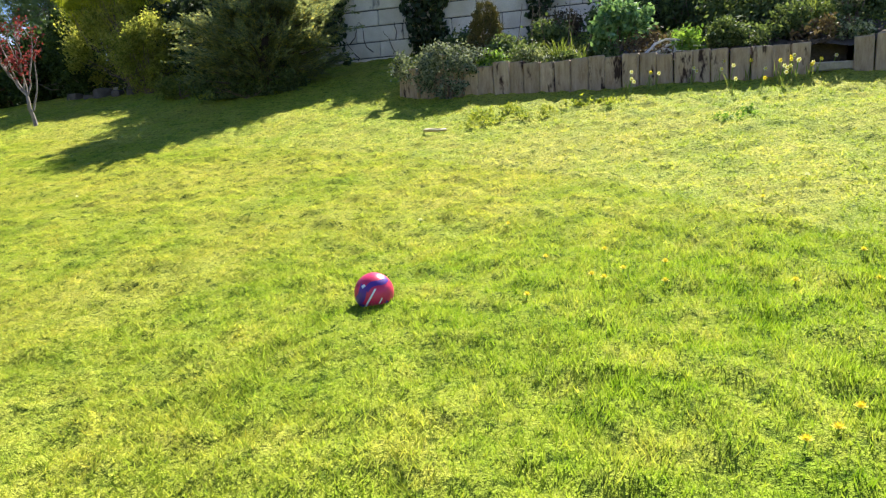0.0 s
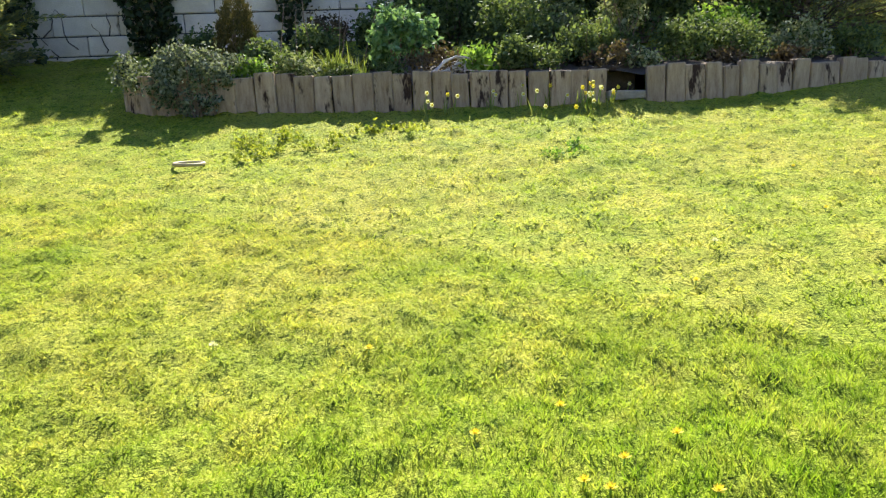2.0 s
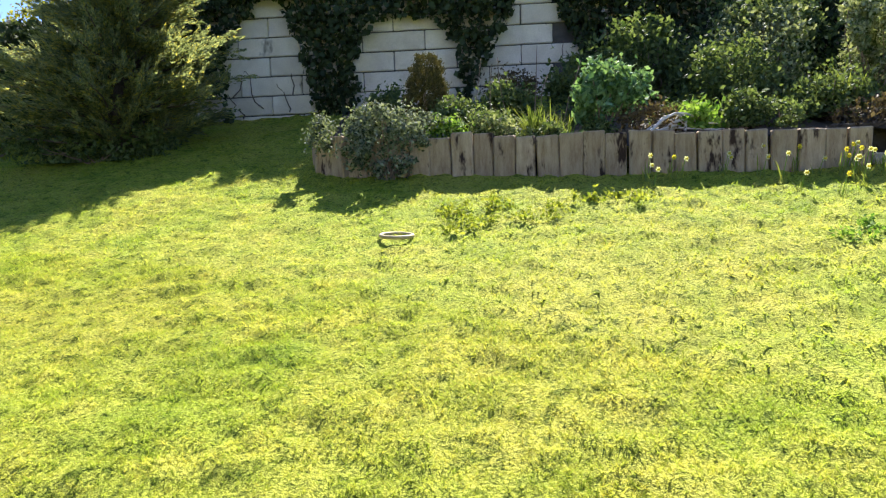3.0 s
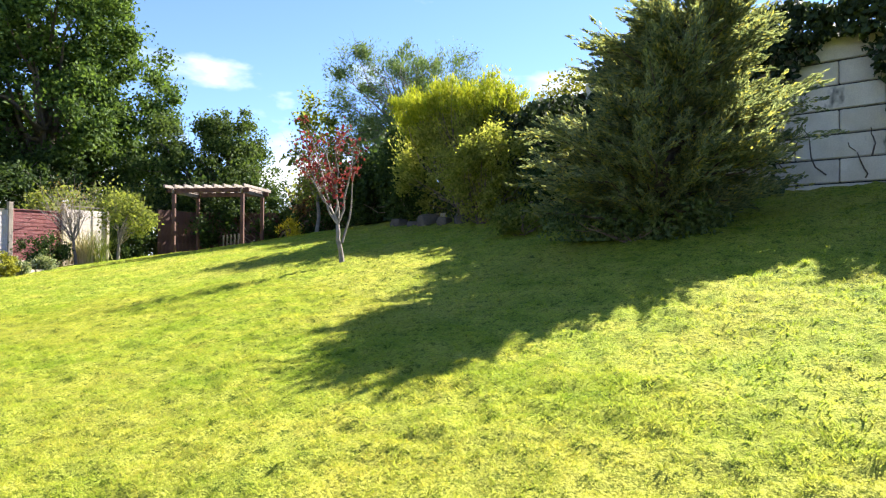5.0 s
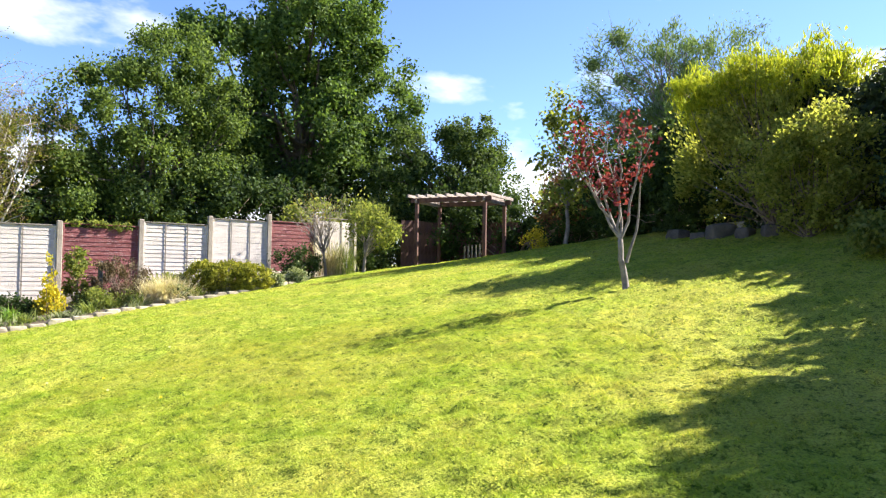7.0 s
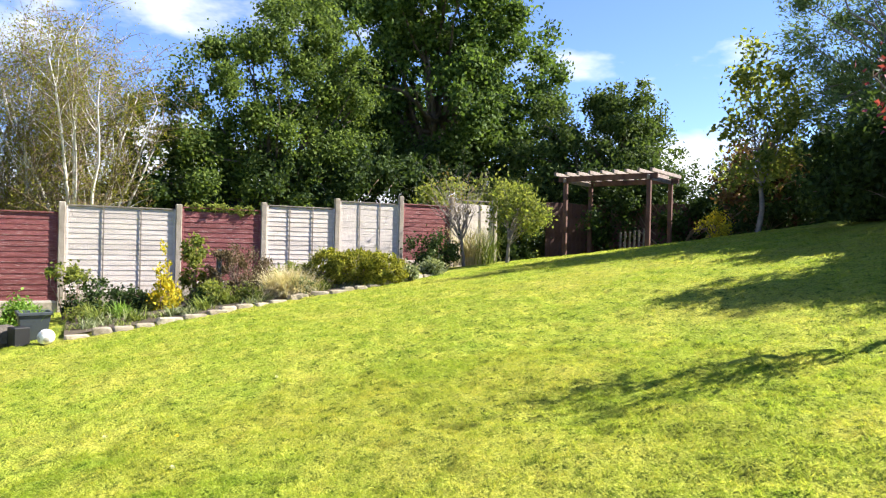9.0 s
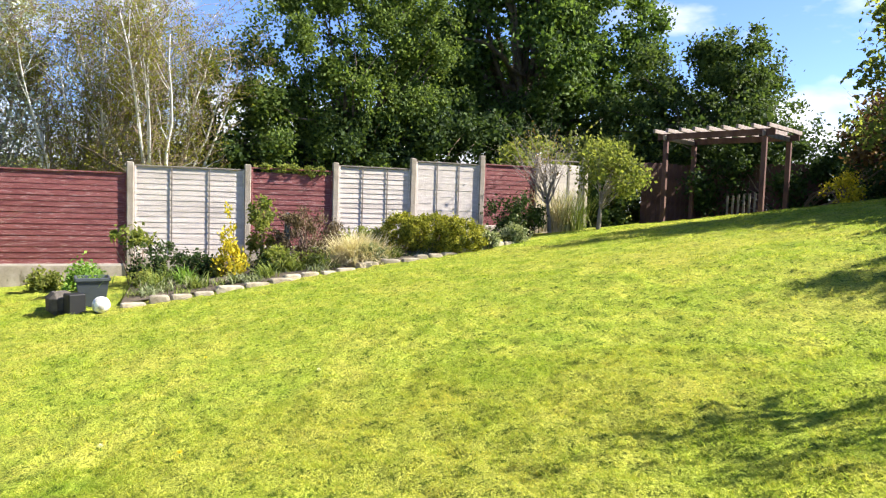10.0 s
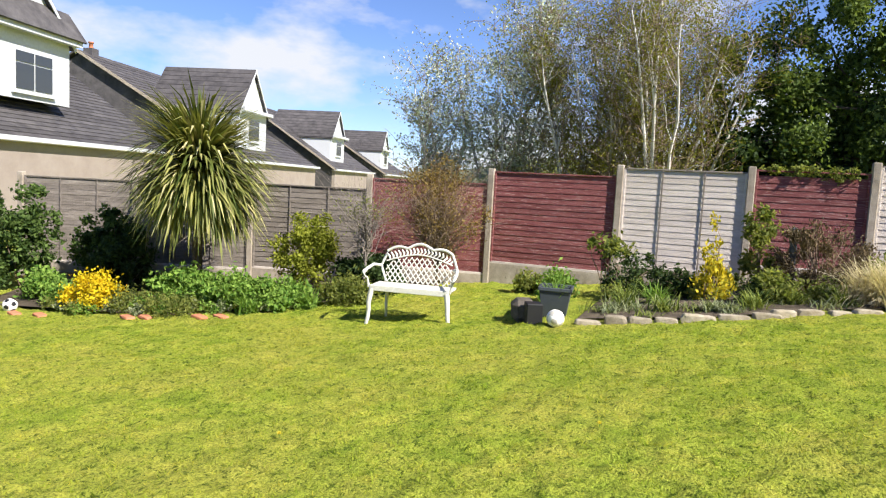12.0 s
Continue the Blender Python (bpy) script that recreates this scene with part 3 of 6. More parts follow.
bed_soil("bed_soil", BED, 24)
bed_soil("bed_soil_east", [(24.05, 4.5)] + BED2, 31)


def bed_z(x, y):
    if x < 19.1 or y < np.interp(x, [19, 19.4, 20.75, 24, 26, 30.5], [6, 5.66, 5.3, 4.28, 3.9, 4.3]):
        return G(x, y)
    f = (y - np.interp(x, [19, 19.4, 20.75, 24, 26, 30.5], [6, 5.66, 5.3, 4.28, 3.9, 4.3])) / 4.2
    return 1.3 + 0.85 * min(1, f)


# ivy on the wall in hanging tongues, and along its top
def bare_gap(x, z):
    """Where the wall shows between the hanging tongues of ivy."""
    wob = 0.16 * (vnoise(x * 1.0, z, 0.22) - 0.5) + 0.1 * (vnoise(x + 3, z + 8, 0.08) - 0.5)
    g1 = np.abs(x - 18.03) - np.interp(z, [2.0, 2.5, 3.2, 3.92, 3.95], [0.62, 0.62, 0.58, 0.14, -1])
    g2 = np.abs(x - 20.2) - np.interp(z, [2.0, 2.4, 2.7, 3.15, 3.5, 3.62], [0.8, 0.78, 0.85, 0.7, 0.5, -1])
    g3 = np.abs(x - 22.2) - np.interp(z, [2.0, 2.7, 3.15, 3.95, 4.05], [1.2, 0.72, 0.52, 0.16, -1])
    g0 = np.where((x < 17.3) & (x > 16.2), z - 2.5, 1)
    return np.minimum(np.minimum(g1, g2), np.minimum(g3, g0)) + wob < 0


def ivy(name, n, label):
    px, pz = rng.uniform(11.4, 30, n), rng.uniform(1.65, 4.5, n)
    pz = np.where(rng.uniform(0, 1, n) < 0.25, rng.uniform(3.9, 4.45, n), pz)
    keep = ~bare_gap(px, pz) & (pz < 4.2 + 0.5 * vnoise(px, px * 0, 0.5) - np.where(px < 15, 0.5, 0))
    px, pz = px[keep], pz[keep]
    depth = 0.1 + 0.3 * vnoise(px, pz, 0.4)
    py = np.interp(px, [11, 15, 23, 31.5], [11.9, 10.4, 9.2, 7.9]) - 0.04 - rng.uniform(0.1, 1, len(px)) * depth
    V, F = leaf_quads(np.stack([px, py, pz], 1), 0.105, 0.9, along=np.array([0, -0.5, -0.6]))
    t = thing(name, 18.0, wall_y(18.0) - 0.1, 2.0, label, "ivy", kind="stuff")
    ob = mesh_np("ivy_leaves", V, F, L_IVY, t)
    ob.matrix_basis = t.matrix_basis.inverted()
    # bare runners that creep over the blocks
    paths = []
    for k in range(12):
        x0, z0 = rng.choice([17.35, 17.9, 18.4, 18.65, 20.3, 21.35, 22.7]) + rng.normal(0, 0.1), rng.uniform(1.9, 2.7)
        x1, z1 = x0 + rng.normal(0, 0.25), z0 + rng.uniform(0.25, 0.8)
        paths.append(bent((x0, wall_y(x0) - 0.055, z0), (x1, wall_y(x1) - 0.055, z1), 0.011, 0.005, 7, 0.16))
    V, F = tubes(paths, 5)
    ob = mesh_np("ivy_stems", V, F, M_BARK, t, True)
    ob.matrix_basis = t.matrix_basis.inverted()
    return t


ivy("ivy", 64000, "dark ivy hanging in tongues over the block wall")

# ---- conifer and bush by the wall ----
CX0, CY0 = 16.38, 7.95


def conifer(name, x, y, height, radius, n, label, lean=0.0):
    z = G(x, y)
    t = thing(name, x, y, z - 0.03, label, "conifer")
    V, F = tubes([bent((0, 0, 0), (lean, -0.4 * lean, height * 0.9), 0.11, 0.02, 9, 0.02)] + [bent((0.03, 0.02, 0.15), (-0.35, 0.1, height * 0.5), 0.06, 0.02, 6, 0.05)], 8)
    mesh_np("trunk", V, F, M_BARK, t, True)
    C, D, limbs = [], [], []
    for i in range(220):
        f = rng.uniform(0.03, 1.0)
        a = rng.uniform(0, 2 * np.pi)
        prof = np.interp(f, [0, 0.12, 0.3, 0.6, 0.85, 1.0], [0.85, 1.0, 1.0, 0.86, 0.56, 0.25])
        L = radius * prof * rng.uniform(0.5, 1.15)
        h0 = height * f * 0.84
        tip = np.array([math.cos(a) * L + lean * f, math.sin(a) * L - 0.4 * lean * f, h0 + 0.12 + L * rng.uniform(0.02, 0.28)])
        st = np.array([lean * f, -0.4 * lean * f, h0 * 0.95 + 0.1])
        limbs.append(bent(st, tip, 0.02, 0.005, 5, 0.06, -0.03))
        u = (tip - st) / np.linalg.norm(tip - st)
        for _ in range(14):
            s = rng.uniform(0.3, 1.0)
            o = st + (tip - st) * s
            d = u * rng.uniform(0.7, 1.2) + rng.normal(0, 0.36, 3) * np.array([1, 1, 0.6]) + np.array([0, 0, 0.16])
            d /= np.linalg.norm(d)
            ln = rng.uniform(0.22, 0.52)
            m = max(4, n // 3080)
            q = rng.uniform(0, 1, (m, 1))
            C.append(o + d * ln * q + rng.normal(0, 0.028, (m, 3)) * (1.2 - q))
            D.append(np.tile(d * 1.6, (m, 1)) + rng.normal(0, 0.35, (m, 3)))
    V, F = tubes(limbs, 5)
    tagged(mesh_np("limb_work", V, F, M_BARK, t, True), kind="stuff")
    C, D = np.concatenate(C), np.concatenate(D)
    keep = C[:, 2] > 0.05
    V, F = leaf_quads(C[keep], 0.06, 0.28, along=D[keep])
    mesh_np("foliage", V, F, L_CON, t)
    return t


conifer("cypress_tree", CX0 - 0.12, CY0, 2.75, 1.28, 200000, "dark green bushy cypress with golden tips down to the ground", 0.55)
conifer("cypress_tree", 30.2, 5.6, 2.5, 1.7, 40000, "dense dark green cypress beyond the raised bed")
conifer("cypress_tree", 28.2, 6.0, 2.7, 1.75, 50000, "dense dark green cypress at the end of the raised bed")

shrub("golden_shrub", 12.1, 11.2, [(-0.85, 0.25, 1.1, 0.95, 0.6, 1.0), (0.1, 0.2, 1.2, 1.1, 0.65, 1.1), (-0.15, 0.1, 1.7, 1.1, 0.55, 0.6)], 22000, 0.066, L_PRIV, "tall dense golden-green shrub with upright shoots", clumps=170, spread=0.14, twigs=40, along=0.8)
tip_t = shrub("golden_shrub", 12.0, 11.25, [(-1.0, 0, 2.1, 0.7, 0.6, 0.45), (-0.2, 0, 2.25, 0.9, 0.6, 0.45), (0.7, 0, 2.1, 0.5, 0.6, 0.5)], 17000, 0.1, L_YEL, "bright yellow upright new shoots over a green shrub", clumps=240, spread=0.08, twigs=60, along=0.2, aspect=0.2, shell=0.1)
shrub("privet_bush", 12.85, 10.3, [(0, 0, 0.75, 0.85, 0.6, 0.75), (0.2, 0, 1.1, 0.6, 0.5, 0.55)], 15000, 0.056, L_PRIV, "rounded olive-green bush beside the taller golden shrub", clumps=140, spread=0.09, twigs=30)
shrub("dark_shrub", 10.6, 11.9, [(0, 0, 0.7, 1.0, 0.6, 0.7)], 6000, 0.08, L_DARK, "dark evergreen bush in shade under the golden shrub", clumps=90)
shrub("dark_shrub", 14.8, 9.75, [(0, 0, 0.55, 0.9, 0.4, 0.55), (0.9, 0, 0.4, 0.6, 0.4, 0.4)], 6000, 0.08, L_DARK, "dark leafy bush against the block wall", clumps=90)
shrub("dark_shrub", 16.1, 7.75, [(-0.5, 0, 0.2, 0.55, 0.4, 0.22), (0.4, 0.1, 0.24, 0.6, 0.4, 0.26)], 5200, 0.06, L_SAGE, "low dark evergreen growth at the foot of the cypress", clumps=120, twigs=14)
shrub("flowering_bush", 14.3, 8.75, [(0, 0, 0.22, 0.4, 0.3, 0.2)], 1800, 0.06, L_OLIVE, "low straggly olive-green bush in shade", clumps=30)


def boulder(x, y, sx, sy, sz, mat, label, group, seed, rz=0.0, sink=0.04):
    b = bmesh.new()
    bmesh.ops.create_icosphere(b, subdivisions=2, radius=0.5)
    r = random.Random(seed)
    for v in b.verts:
        q = v.co.normalized()
        v.co = Vector([math.copysign(abs(c) ** 0.42, c) for c in q]) * 0.5 * (1 + 0.14 * noise.noise(q * 1.8 + Vector((seed, 0, 0))))
        v.co += Vector((r.uniform(-1, 1), r.uniform(-1, 1), r.uniform(-1, 1))) * 0.02
    b.transform(Matrix.Diagonal((sx, sy, sz, 1)))
    b.transform(Matrix.Translation((0, 0, sz * 0.45)))
    ob = part("stone", b, mat, None)
    ob.matrix_basis = pose(x, y, G(x, y) - sink, 0, 0, rz)
    return tagged(ob, label, "stone", group)


# Boulders darkened in their colour, in place of shade falling on them.
for i, x in enumerate(np.arange(10.3, 12.5, 0.47)):
    k = (0.8, 0.55, 0.95, 0.65, 0.75)[i % 5]
    boulder(x, 12.1 - (x - 8.6) * 0.38, 0.44 * k, 0.34 * k, 0.3 * k, M_DSTONE, "grey-brown boulder of a low stone edge", "shaded stone edge", 40 + i, -20 + 37 * i, 0.07)

# ---- trees of the lawn ----
t = thing("red_maple", 12.15, 7.51, G(12.15, 7.51) - 0.02, "young red-leaved maple with a forked pale trunk", "tree")
paths = [bent((0, 0, 0), (-0.06, -0.03, 0.55), 0.038, 0.028, 6, 0.05)]
fork = np.array((-0.06, -0.03, 0.55))
ends = []
for dx, dy, dz in ((-0.6, -0.24, 1.08), (-0.36, -0.14, 1.22), (-0.04, 0.0, 1.12), (-0.16, -0.05, 0.95), (0.16, 0.14, 1.0), (-0.44, -0.1, 0.95)):
    p = bent(fork, fork + np.array((dx, dy, dz)), 0.017, 0.006, 7, 0.07)
    paths.append(p)
    for _ in range(7):
        a, r = p[rng.integers(2, 7)]
        e = a + np.array([rng.normal(0, 0.09), rng.normal(0, 0.09), rng.uniform(0.03, 0.26)])
        paths.append(bent(a, e, 0.007, 0.003, 4, 0.1))
        ends.append(e)
paths.append(bent((0.0, 0.0, 0.3), (0.14, 0.12, 1.35), 0.018, 0.005, 7, 0.05))
V, F = tubes(paths, 6)
mesh_np("trunk", V, F, M_GBARK, t, True)
C = np.array(ends)[rng.integers(len(ends), size=680)] + rng.normal(0, 0.06, (680, 3))
C = C[C[:, 2] > 0.75]
mesh_np("crown", *leaf_quads(C, 0.055, 0.75), L_RED, t)

tree("young_tree", 5.02, 14.76, 1.6, 0.06, [(0, 0, 1.7, 0.9, 0.9, 0.75), (0.1, 0, 2.6, 0.75, 0.75, 0.8), (0, 0, 3.5, 0.4, 0.4, 0.7)], 3600, 0.12, L_OLIVE, M_GBARK, "slender young tree with sparse fresh leaves on the lawn", clumps=70, spread=0.16, limbs=30, twiggy=1)
tree("apple_tree", 1.45, 11.0, 0.75, 0.05, [(0.1, 0.2, 1.2, 0.7, 0.7, 0.5), (-0.1, 0.1, 1.55, 0.45, 0.45, 0.35)], 4600, 0.075, L_OLIVE, M_GBARK, "small crooked fruit tree with fresh yellow-green leaves", clumps=70, spread=0.1, limbs=26, twiggy=1)
tree("bare_tree", 0.9, 10.2, 1.1, 0.045, [(-0.3, -0.3, 1.7, 0.75, 0.75, 0.6)], 260, 0.05, L_BROWN, M_GBARK, "small nearly leafless tree with grey twigs by the fence", clumps=40, spread=0.1, limbs=36, twiggy=3)
shrub("purple_bush", 4.0, 16.2, [(0, 0, 1.4, 0.9, 0.8, 0.9)], 3000, 0.12, leaf_mat("dull_purple_leaf", (0.1, 0.04, 0.035), (0.22, 0.14, 0.06), 0.3), "dull purple-leaved bush behind the pergola", clumps=60, spread=0.15)
shrub("golden_bush", 3.85, 14.95, [(0, 0, 0.28, 0.35, 0.3, 0.28)], 1200, 0.06, L_SPOT, "small bright yellow bush beside the pergola", clumps=30)
shrub("dark_shrub", 4.4, 16.0, [(0, 0, 0.6, 1.6, 0.7, 0.7), (2.4, -0.6, 0.6, 1.4, 0.6, 0.7)], 8000, 0.1, L_DARK, "dark mixed bushes along the shaded boundary", clumps=100, spread=0.15)
shrub("dark_thicket", 9.8, 12.7, [(-1.6, 0.5, 0.9, 1.1, 0.7, 1.0), (0, 0, 1.1, 1.0, 0.6, 1.2), (1.2, -0.3, 1.0, 0.8, 0.5, 1.1)], 20000, 0.1, L_DARK, "dark dense bushes at the end of the block wall", "thicket", clumps=220, spread=0.14, twigs=20)
shrub("dark_shrub", 8.2, 13.4, [(0, 0, 0.7, 1.3, 0.7, 0.8)], 7000, 0.1, L_DARK, "dark evergreen bush at the top boundary", clumps=100, spread=0.15)

# ---- pergola ----
PF, PR = Vector((-0.04, 13.71)), Vector((2.14, 14.66))
u = (PR - PF).normalized()
v = Vector((-u.y, u.x))
W, D = (PR - PF).length, 1.55
t = thing("pergola", PF.x, PF.y, G(PF.x, PF.y), "dark red-brown timber pergola with slatted open roof", "pergola")


def pg(s, d):
    q = PF + u * s + v * d
    return q.x, q.y


rz_p = math.degrees(math.atan2(u.y, u.x))
inv = t.matrix_basis.inverted()
ZT = 3.27
for s, d in ((0.06, 0.06), (W - 0.06, 0.06), (0.06, D), (W - 0.06, D)):
    x, y = pg(s, d)
    z = G(x, y) - 0.05
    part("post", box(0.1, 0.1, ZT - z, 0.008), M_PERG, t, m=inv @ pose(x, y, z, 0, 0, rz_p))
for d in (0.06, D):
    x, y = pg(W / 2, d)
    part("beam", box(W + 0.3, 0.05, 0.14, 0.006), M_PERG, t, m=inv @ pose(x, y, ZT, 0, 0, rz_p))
# Cross beams and rafters take the wood whose colour is lightened for sun.
for s in (0.06, W - 0.06):
    x, y = pg(s, D / 2)
    part("cross_beam", box(0.05, D + 0.1, 0.12, 0.006), M_PERG_SUN, t, m=inv @ pose(x, y, ZT - 0.02, 0, 0, rz_p))
for k in range(9):
    x, y = pg(-0.1 + (W + 0.2) * k / 8, D / 2)
    part("rafter", box(0.06, D + 0.5, 0.09, 0.006), M_PERG_SUN, t, m=inv @ pose(x, y, ZT + 0.14, 0, 0, rz_p))
for k in range(6):
    x, y = pg(W * 0.42 + k * 0.13, D - 0.05)
    z = G(x, y)
    part("paling", box(0.05, 0.02, 0.62, 0.004), M_GREYW, t, m=inv @ pose(x, y, z - 0.03, 0, 0, rz_p))
# dark boarded fence behind the pergola
for a, b in (((-1.4, 14.2), (-1.2, 16.4)), ((-1.2, 16.4), (1.2, 17.9)), ((1.2, 17.9), (4.8, 17.2))):
    a, b = Vector(a), Vector(b)
    d = b - a
    z0 = min(G(a.x, a.y), G(b.x, b.y)) - 0.1
    rzf = math.degrees(math.atan2(d.y, d.x))
    e = thing("board_fence", a.x, a.y, z0, "shaded brown board fence behind the pergola", "fence", "back fence", rzf)
    n = int(d.length / 0.15)
    first = part("board", box(0.146, 0.02, 1.7, 0.004), M_PERG, e, m=pose(0.075, 0, 0))
    for k in range(1, n):
        again(first, "board", e, pose(0.075 + k * 0.15, random.uniform(-0.004, 0.004), random.uniform(-0.02, 0.02)))

# ---- big trees beyond the fences ----
tree("big_tree", -7.2, 13.8, 5.0, 0.42, [(0, 0, 6.0, 3.2, 3.2, 2.8), (1.0, 1.9, 4.2, 1.9, 2.0, 1.5), (-1.6, -2.4, 4.8, 2.0, 2.2, 2.0), (0.0, 0.3, 9.2, 2.9, 2.8, 2.4), (0.9, 2.6, 7.4, 1.9, 1.9, 1.7), (-0.5, -2.8, 8.2, 1.9, 2.2, 2.0), (0, 0, 12.0, 2.2, 2.2, 2.0)], 120000, 0.165, L_MID, M_BARK, "large spreading tree in full fresh leaf behind the fence", knobs=9, clumps=620, spread=0.27, limbs=60, z=0.6, twiggy=1)
tree("big_tree", -5.0, 7.3, 3.4, 0.22, [(0, 0, 4.0, 1.5, 1.7, 1.9), (0.2, -0.7, 6.0, 1.4, 1.7, 1.6), (0.2, 1.4, 3.0, 1.3, 1.5, 1.4), (0.2, -1.5, 3.2, 1.1, 1.3, 1.5), (0, 0.6, 7.5, 1.2, 1.6, 1.3), (-0.2, 2.1, 4.9, 1.3, 1.4, 1.5), (0, -1.9, 5.0, 1.1, 1.2, 1.3), (-0.1, 1.9, 6.6, 1.2, 1.3, 1.3), (0.0, -2.8, 4.0, 1.1, 1.2, 1.6)], 86000, 0.105, leaf_mat("light_tree_leaf", (0.035, 0.07, 0.018), (0.21, 0.28, 0.075), 0.5), M_BARK, "light green leafy tree behind the fence", knobs=7, clumps=420, spread=0.2, limbs=50, z=0.0, twiggy=1)
shrub("dark_thicket", -4.5, 8.8, [(0, -4.2, 1.3, 1.0, 1.5, 1.6), (0, -1.5, 1.6, 1.2, 1.8, 1.9), (0, 1.5, 2.0, 1.2, 2.0, 2.0), (-1, 5, 2.2, 1.6, 2.6, 2.2), (0.6, 8.0, 1.8, 1.6, 2.0, 1.8)], 48000, 0.14, L_DARK, "dense dark evergreen thicket behind the fence", "thicket", clumps=320, spread=0.2, twigs=30, stem=0.03)
tree("dark_tree", -2.6, 17.6, 3.0, 0.22, [(0, 0, 3.4, 1.9, 1.9, 1.7), (-1.2, -1.8, 2.6, 1.6, 1.7, 1.7), (0.5, 0.9, 2.6, 1.5, 1.5, 1.6), (0.3, 0.3, 4.8, 1.1, 1.2, 1.0), (-0.7, -1.0, 4.3, 1.3, 1.3, 1.1), (1.0, 1.3, 3.9, 0.8, 0.9, 0.9), (0.6, -0.2, 1.6, 1.6, 2.0, 1.4)], 60000, 0.12, leaf_mat("hawthorn_leaf", (0.03, 0.055, 0.016), (0.13, 0.18, 0.055), 0.45), M_BARK, "dense dark green hawthorn tree behind the pergola", knobs=8, clumps=420, spread=0.17, limbs=50, z=1.3, twiggy=1)
shrub("dark_thicket", 0.2, 17.6, [(-1.2, -1.4, 1.3, 1.0, 1.2, 1.4), (0, 0, 1.4, 1.2, 1.0, 1.5), (1.6, 0.6, 1.3, 1.3, 0.9, 1.4), (3.4, 0.4, 1.3, 1.4, 0.9, 1.4), (5.4, -0.6, 1.4, 1.3, 0.9, 1.5), (7.0, -2.0, 1.4, 1.3, 0.9, 1.5)], 42000, 0.12, L_DARK, "dense dark evergreen thicket behind the pergola", "thicket", clumps=420, spread=0.18, twigs=30, stem=0.03)
shrub("dark_shrub", -1.3, 12.7, [(0, 0, 0.6, 0.6, 1.2, 0.8)], 6000, 0.09, L_DARK, "dark bush between the fence end and pergola", clumps=90, spread=0.12)
tree("willow_tree", 7.4, 16.2, 2.2, 0.16, [(-1.3, -1.0, 3.1, 0.75, 0.75, 1.0), (-0.4, 0.0, 3.3, 0.95, 0.9, 1.15), (0.7, 0.5, 3.3, 1.0, 0.9, 1.0), (1.9, 0.8, 2.7, 0.9, 0.8, 0.8), (0, -0.2, 1.6, 2.2, 1.2, 1.3)], 52000, 0.1, L_WILL, M_GBARK, "feathery grey-green willow beyond the block wall", clumps=620, spread=0.15, limbs=90, z=3.0, aspect=0.28, along=0.7, twiggy=2, knobs=5)
shrub("hedge_top", 13.6, 13.0, [(0, 0, 0.5, 0.9, 0.6, 0.5)], 1800, 0.09, L_BIRCH, "thin leafy shrub above the block wall", clumps=40, spread=0.15, z=3.9)

# birches
def birch(x, y, z, h, stems, fan, n, leaf, mat, label, seed, lw, name="birch_tree", group=""):
    """Several pale stems that fan out, with fine drooping twigs and small leaves."""
    r = np.random.default_rng(seed)
    t = thing(name, x, y, z, label, "tree", group)
    paths, twigs, tips = [], [], []
    for i in range(stems):
        a = r.uniform(0, 2 * np.pi)
        e = np.array([math.cos(a) * fan * r.uniform(0.3, 1), math.sin(a) * fan * r.uniform(0.3, 1), h * r.uniform(0.75, 1.05)])
        st = bent((r.normal(0, 0.12), r.normal(0, 0.12), 0), e, 0.06, 0.012, 10, 0.022, -0.12, r)
        paths.append(st)
        for k in range(20):
            q, rr = st[r.integers(2, 10)]
            d = np.array([r.normal(0, 0.5), r.normal(0, 0.5), r.uniform(0.4, 1.3)])
            br = bent(q, q + d, rr * 0.4, 0.004, 6, 0.06, 0.05, r)
            (paths if k % 3 == 0 else twigs).append(br)
            for _ in range(7):
                q2, _r = br[r.integers(2, 6)]
                d2 = np.array([r.normal(0, 0.35), r.normal(0, 0.35), r.uniform(-0.1, 0.55)])
                tw = bent(q2, q2 + d2, 0.006, 0.003, 4, 0.08, 0.05, r)
                twigs.append(tw)
                tips += [p_ for p_, _q in tw]
    V, F = tubes(paths, 5)
    mesh_np("trunk", V, F, M_BIRCH, t, True)
    V, F = tubes(twigs, 4)
    tagged(mesh_np("twig_work", V, F, M_TWIG, t, True), kind="stuff")
    T = np.array(tips)
    C = T[r.integers(len(T), size=n)] + r.normal(0, lw, (n, 3)) - np.array([0, 0, 0.06])
    mesh_np("crown", *leaf_quads(C, leaf, 0.7), mat, t)
    return t


birch(-4.0, 2.6, 0.0, 5.6, 20, 2.2, 46000, 0.045, L_BIRCH, "multi-stemmed silver birch with fine yellow-green leaves", 1, 0.12, group="birches")
birch(-4.3, 0.8, 0.0, 5.4, 15, 1.9, 38000, 0.045, L_BIRCH, "multi-stemmed silver birch with fine yellow-green leaves", 2, 0.12, group="birches")
birch(-5.2, -1.5, -0.2, 5.6, 9, 1.7, 17000, 0.075, L_SILV, "airy young poplar with silvery spring leaves", 3, 0.12, "poplar_tree")
birch(-5.6, -3.3, -0.2, 4.4, 6, 1.1, 8000, 0.075, L_SILV, "airy young poplar with silvery spring leaves", 4, 0.12, "poplar_tree")
shrub("dark_thicket", -8.0, 1.5, [(0, -2.2, 1.4, 0.9, 1.3, 1.3), (0, 0.2, 1.5, 0.9, 1.4, 1.4), (0, 2.6, 1.8, 0.9, 1.6, 1.7), (0.5, 4.6, 2.0, 1.0, 1.5, 2.0)], 22000, 0.13, L_OLIVE, "olive hedge thicket beyond the birches", "thicket", clumps=260, spread=0.2, twigs=20, z=-0.3)
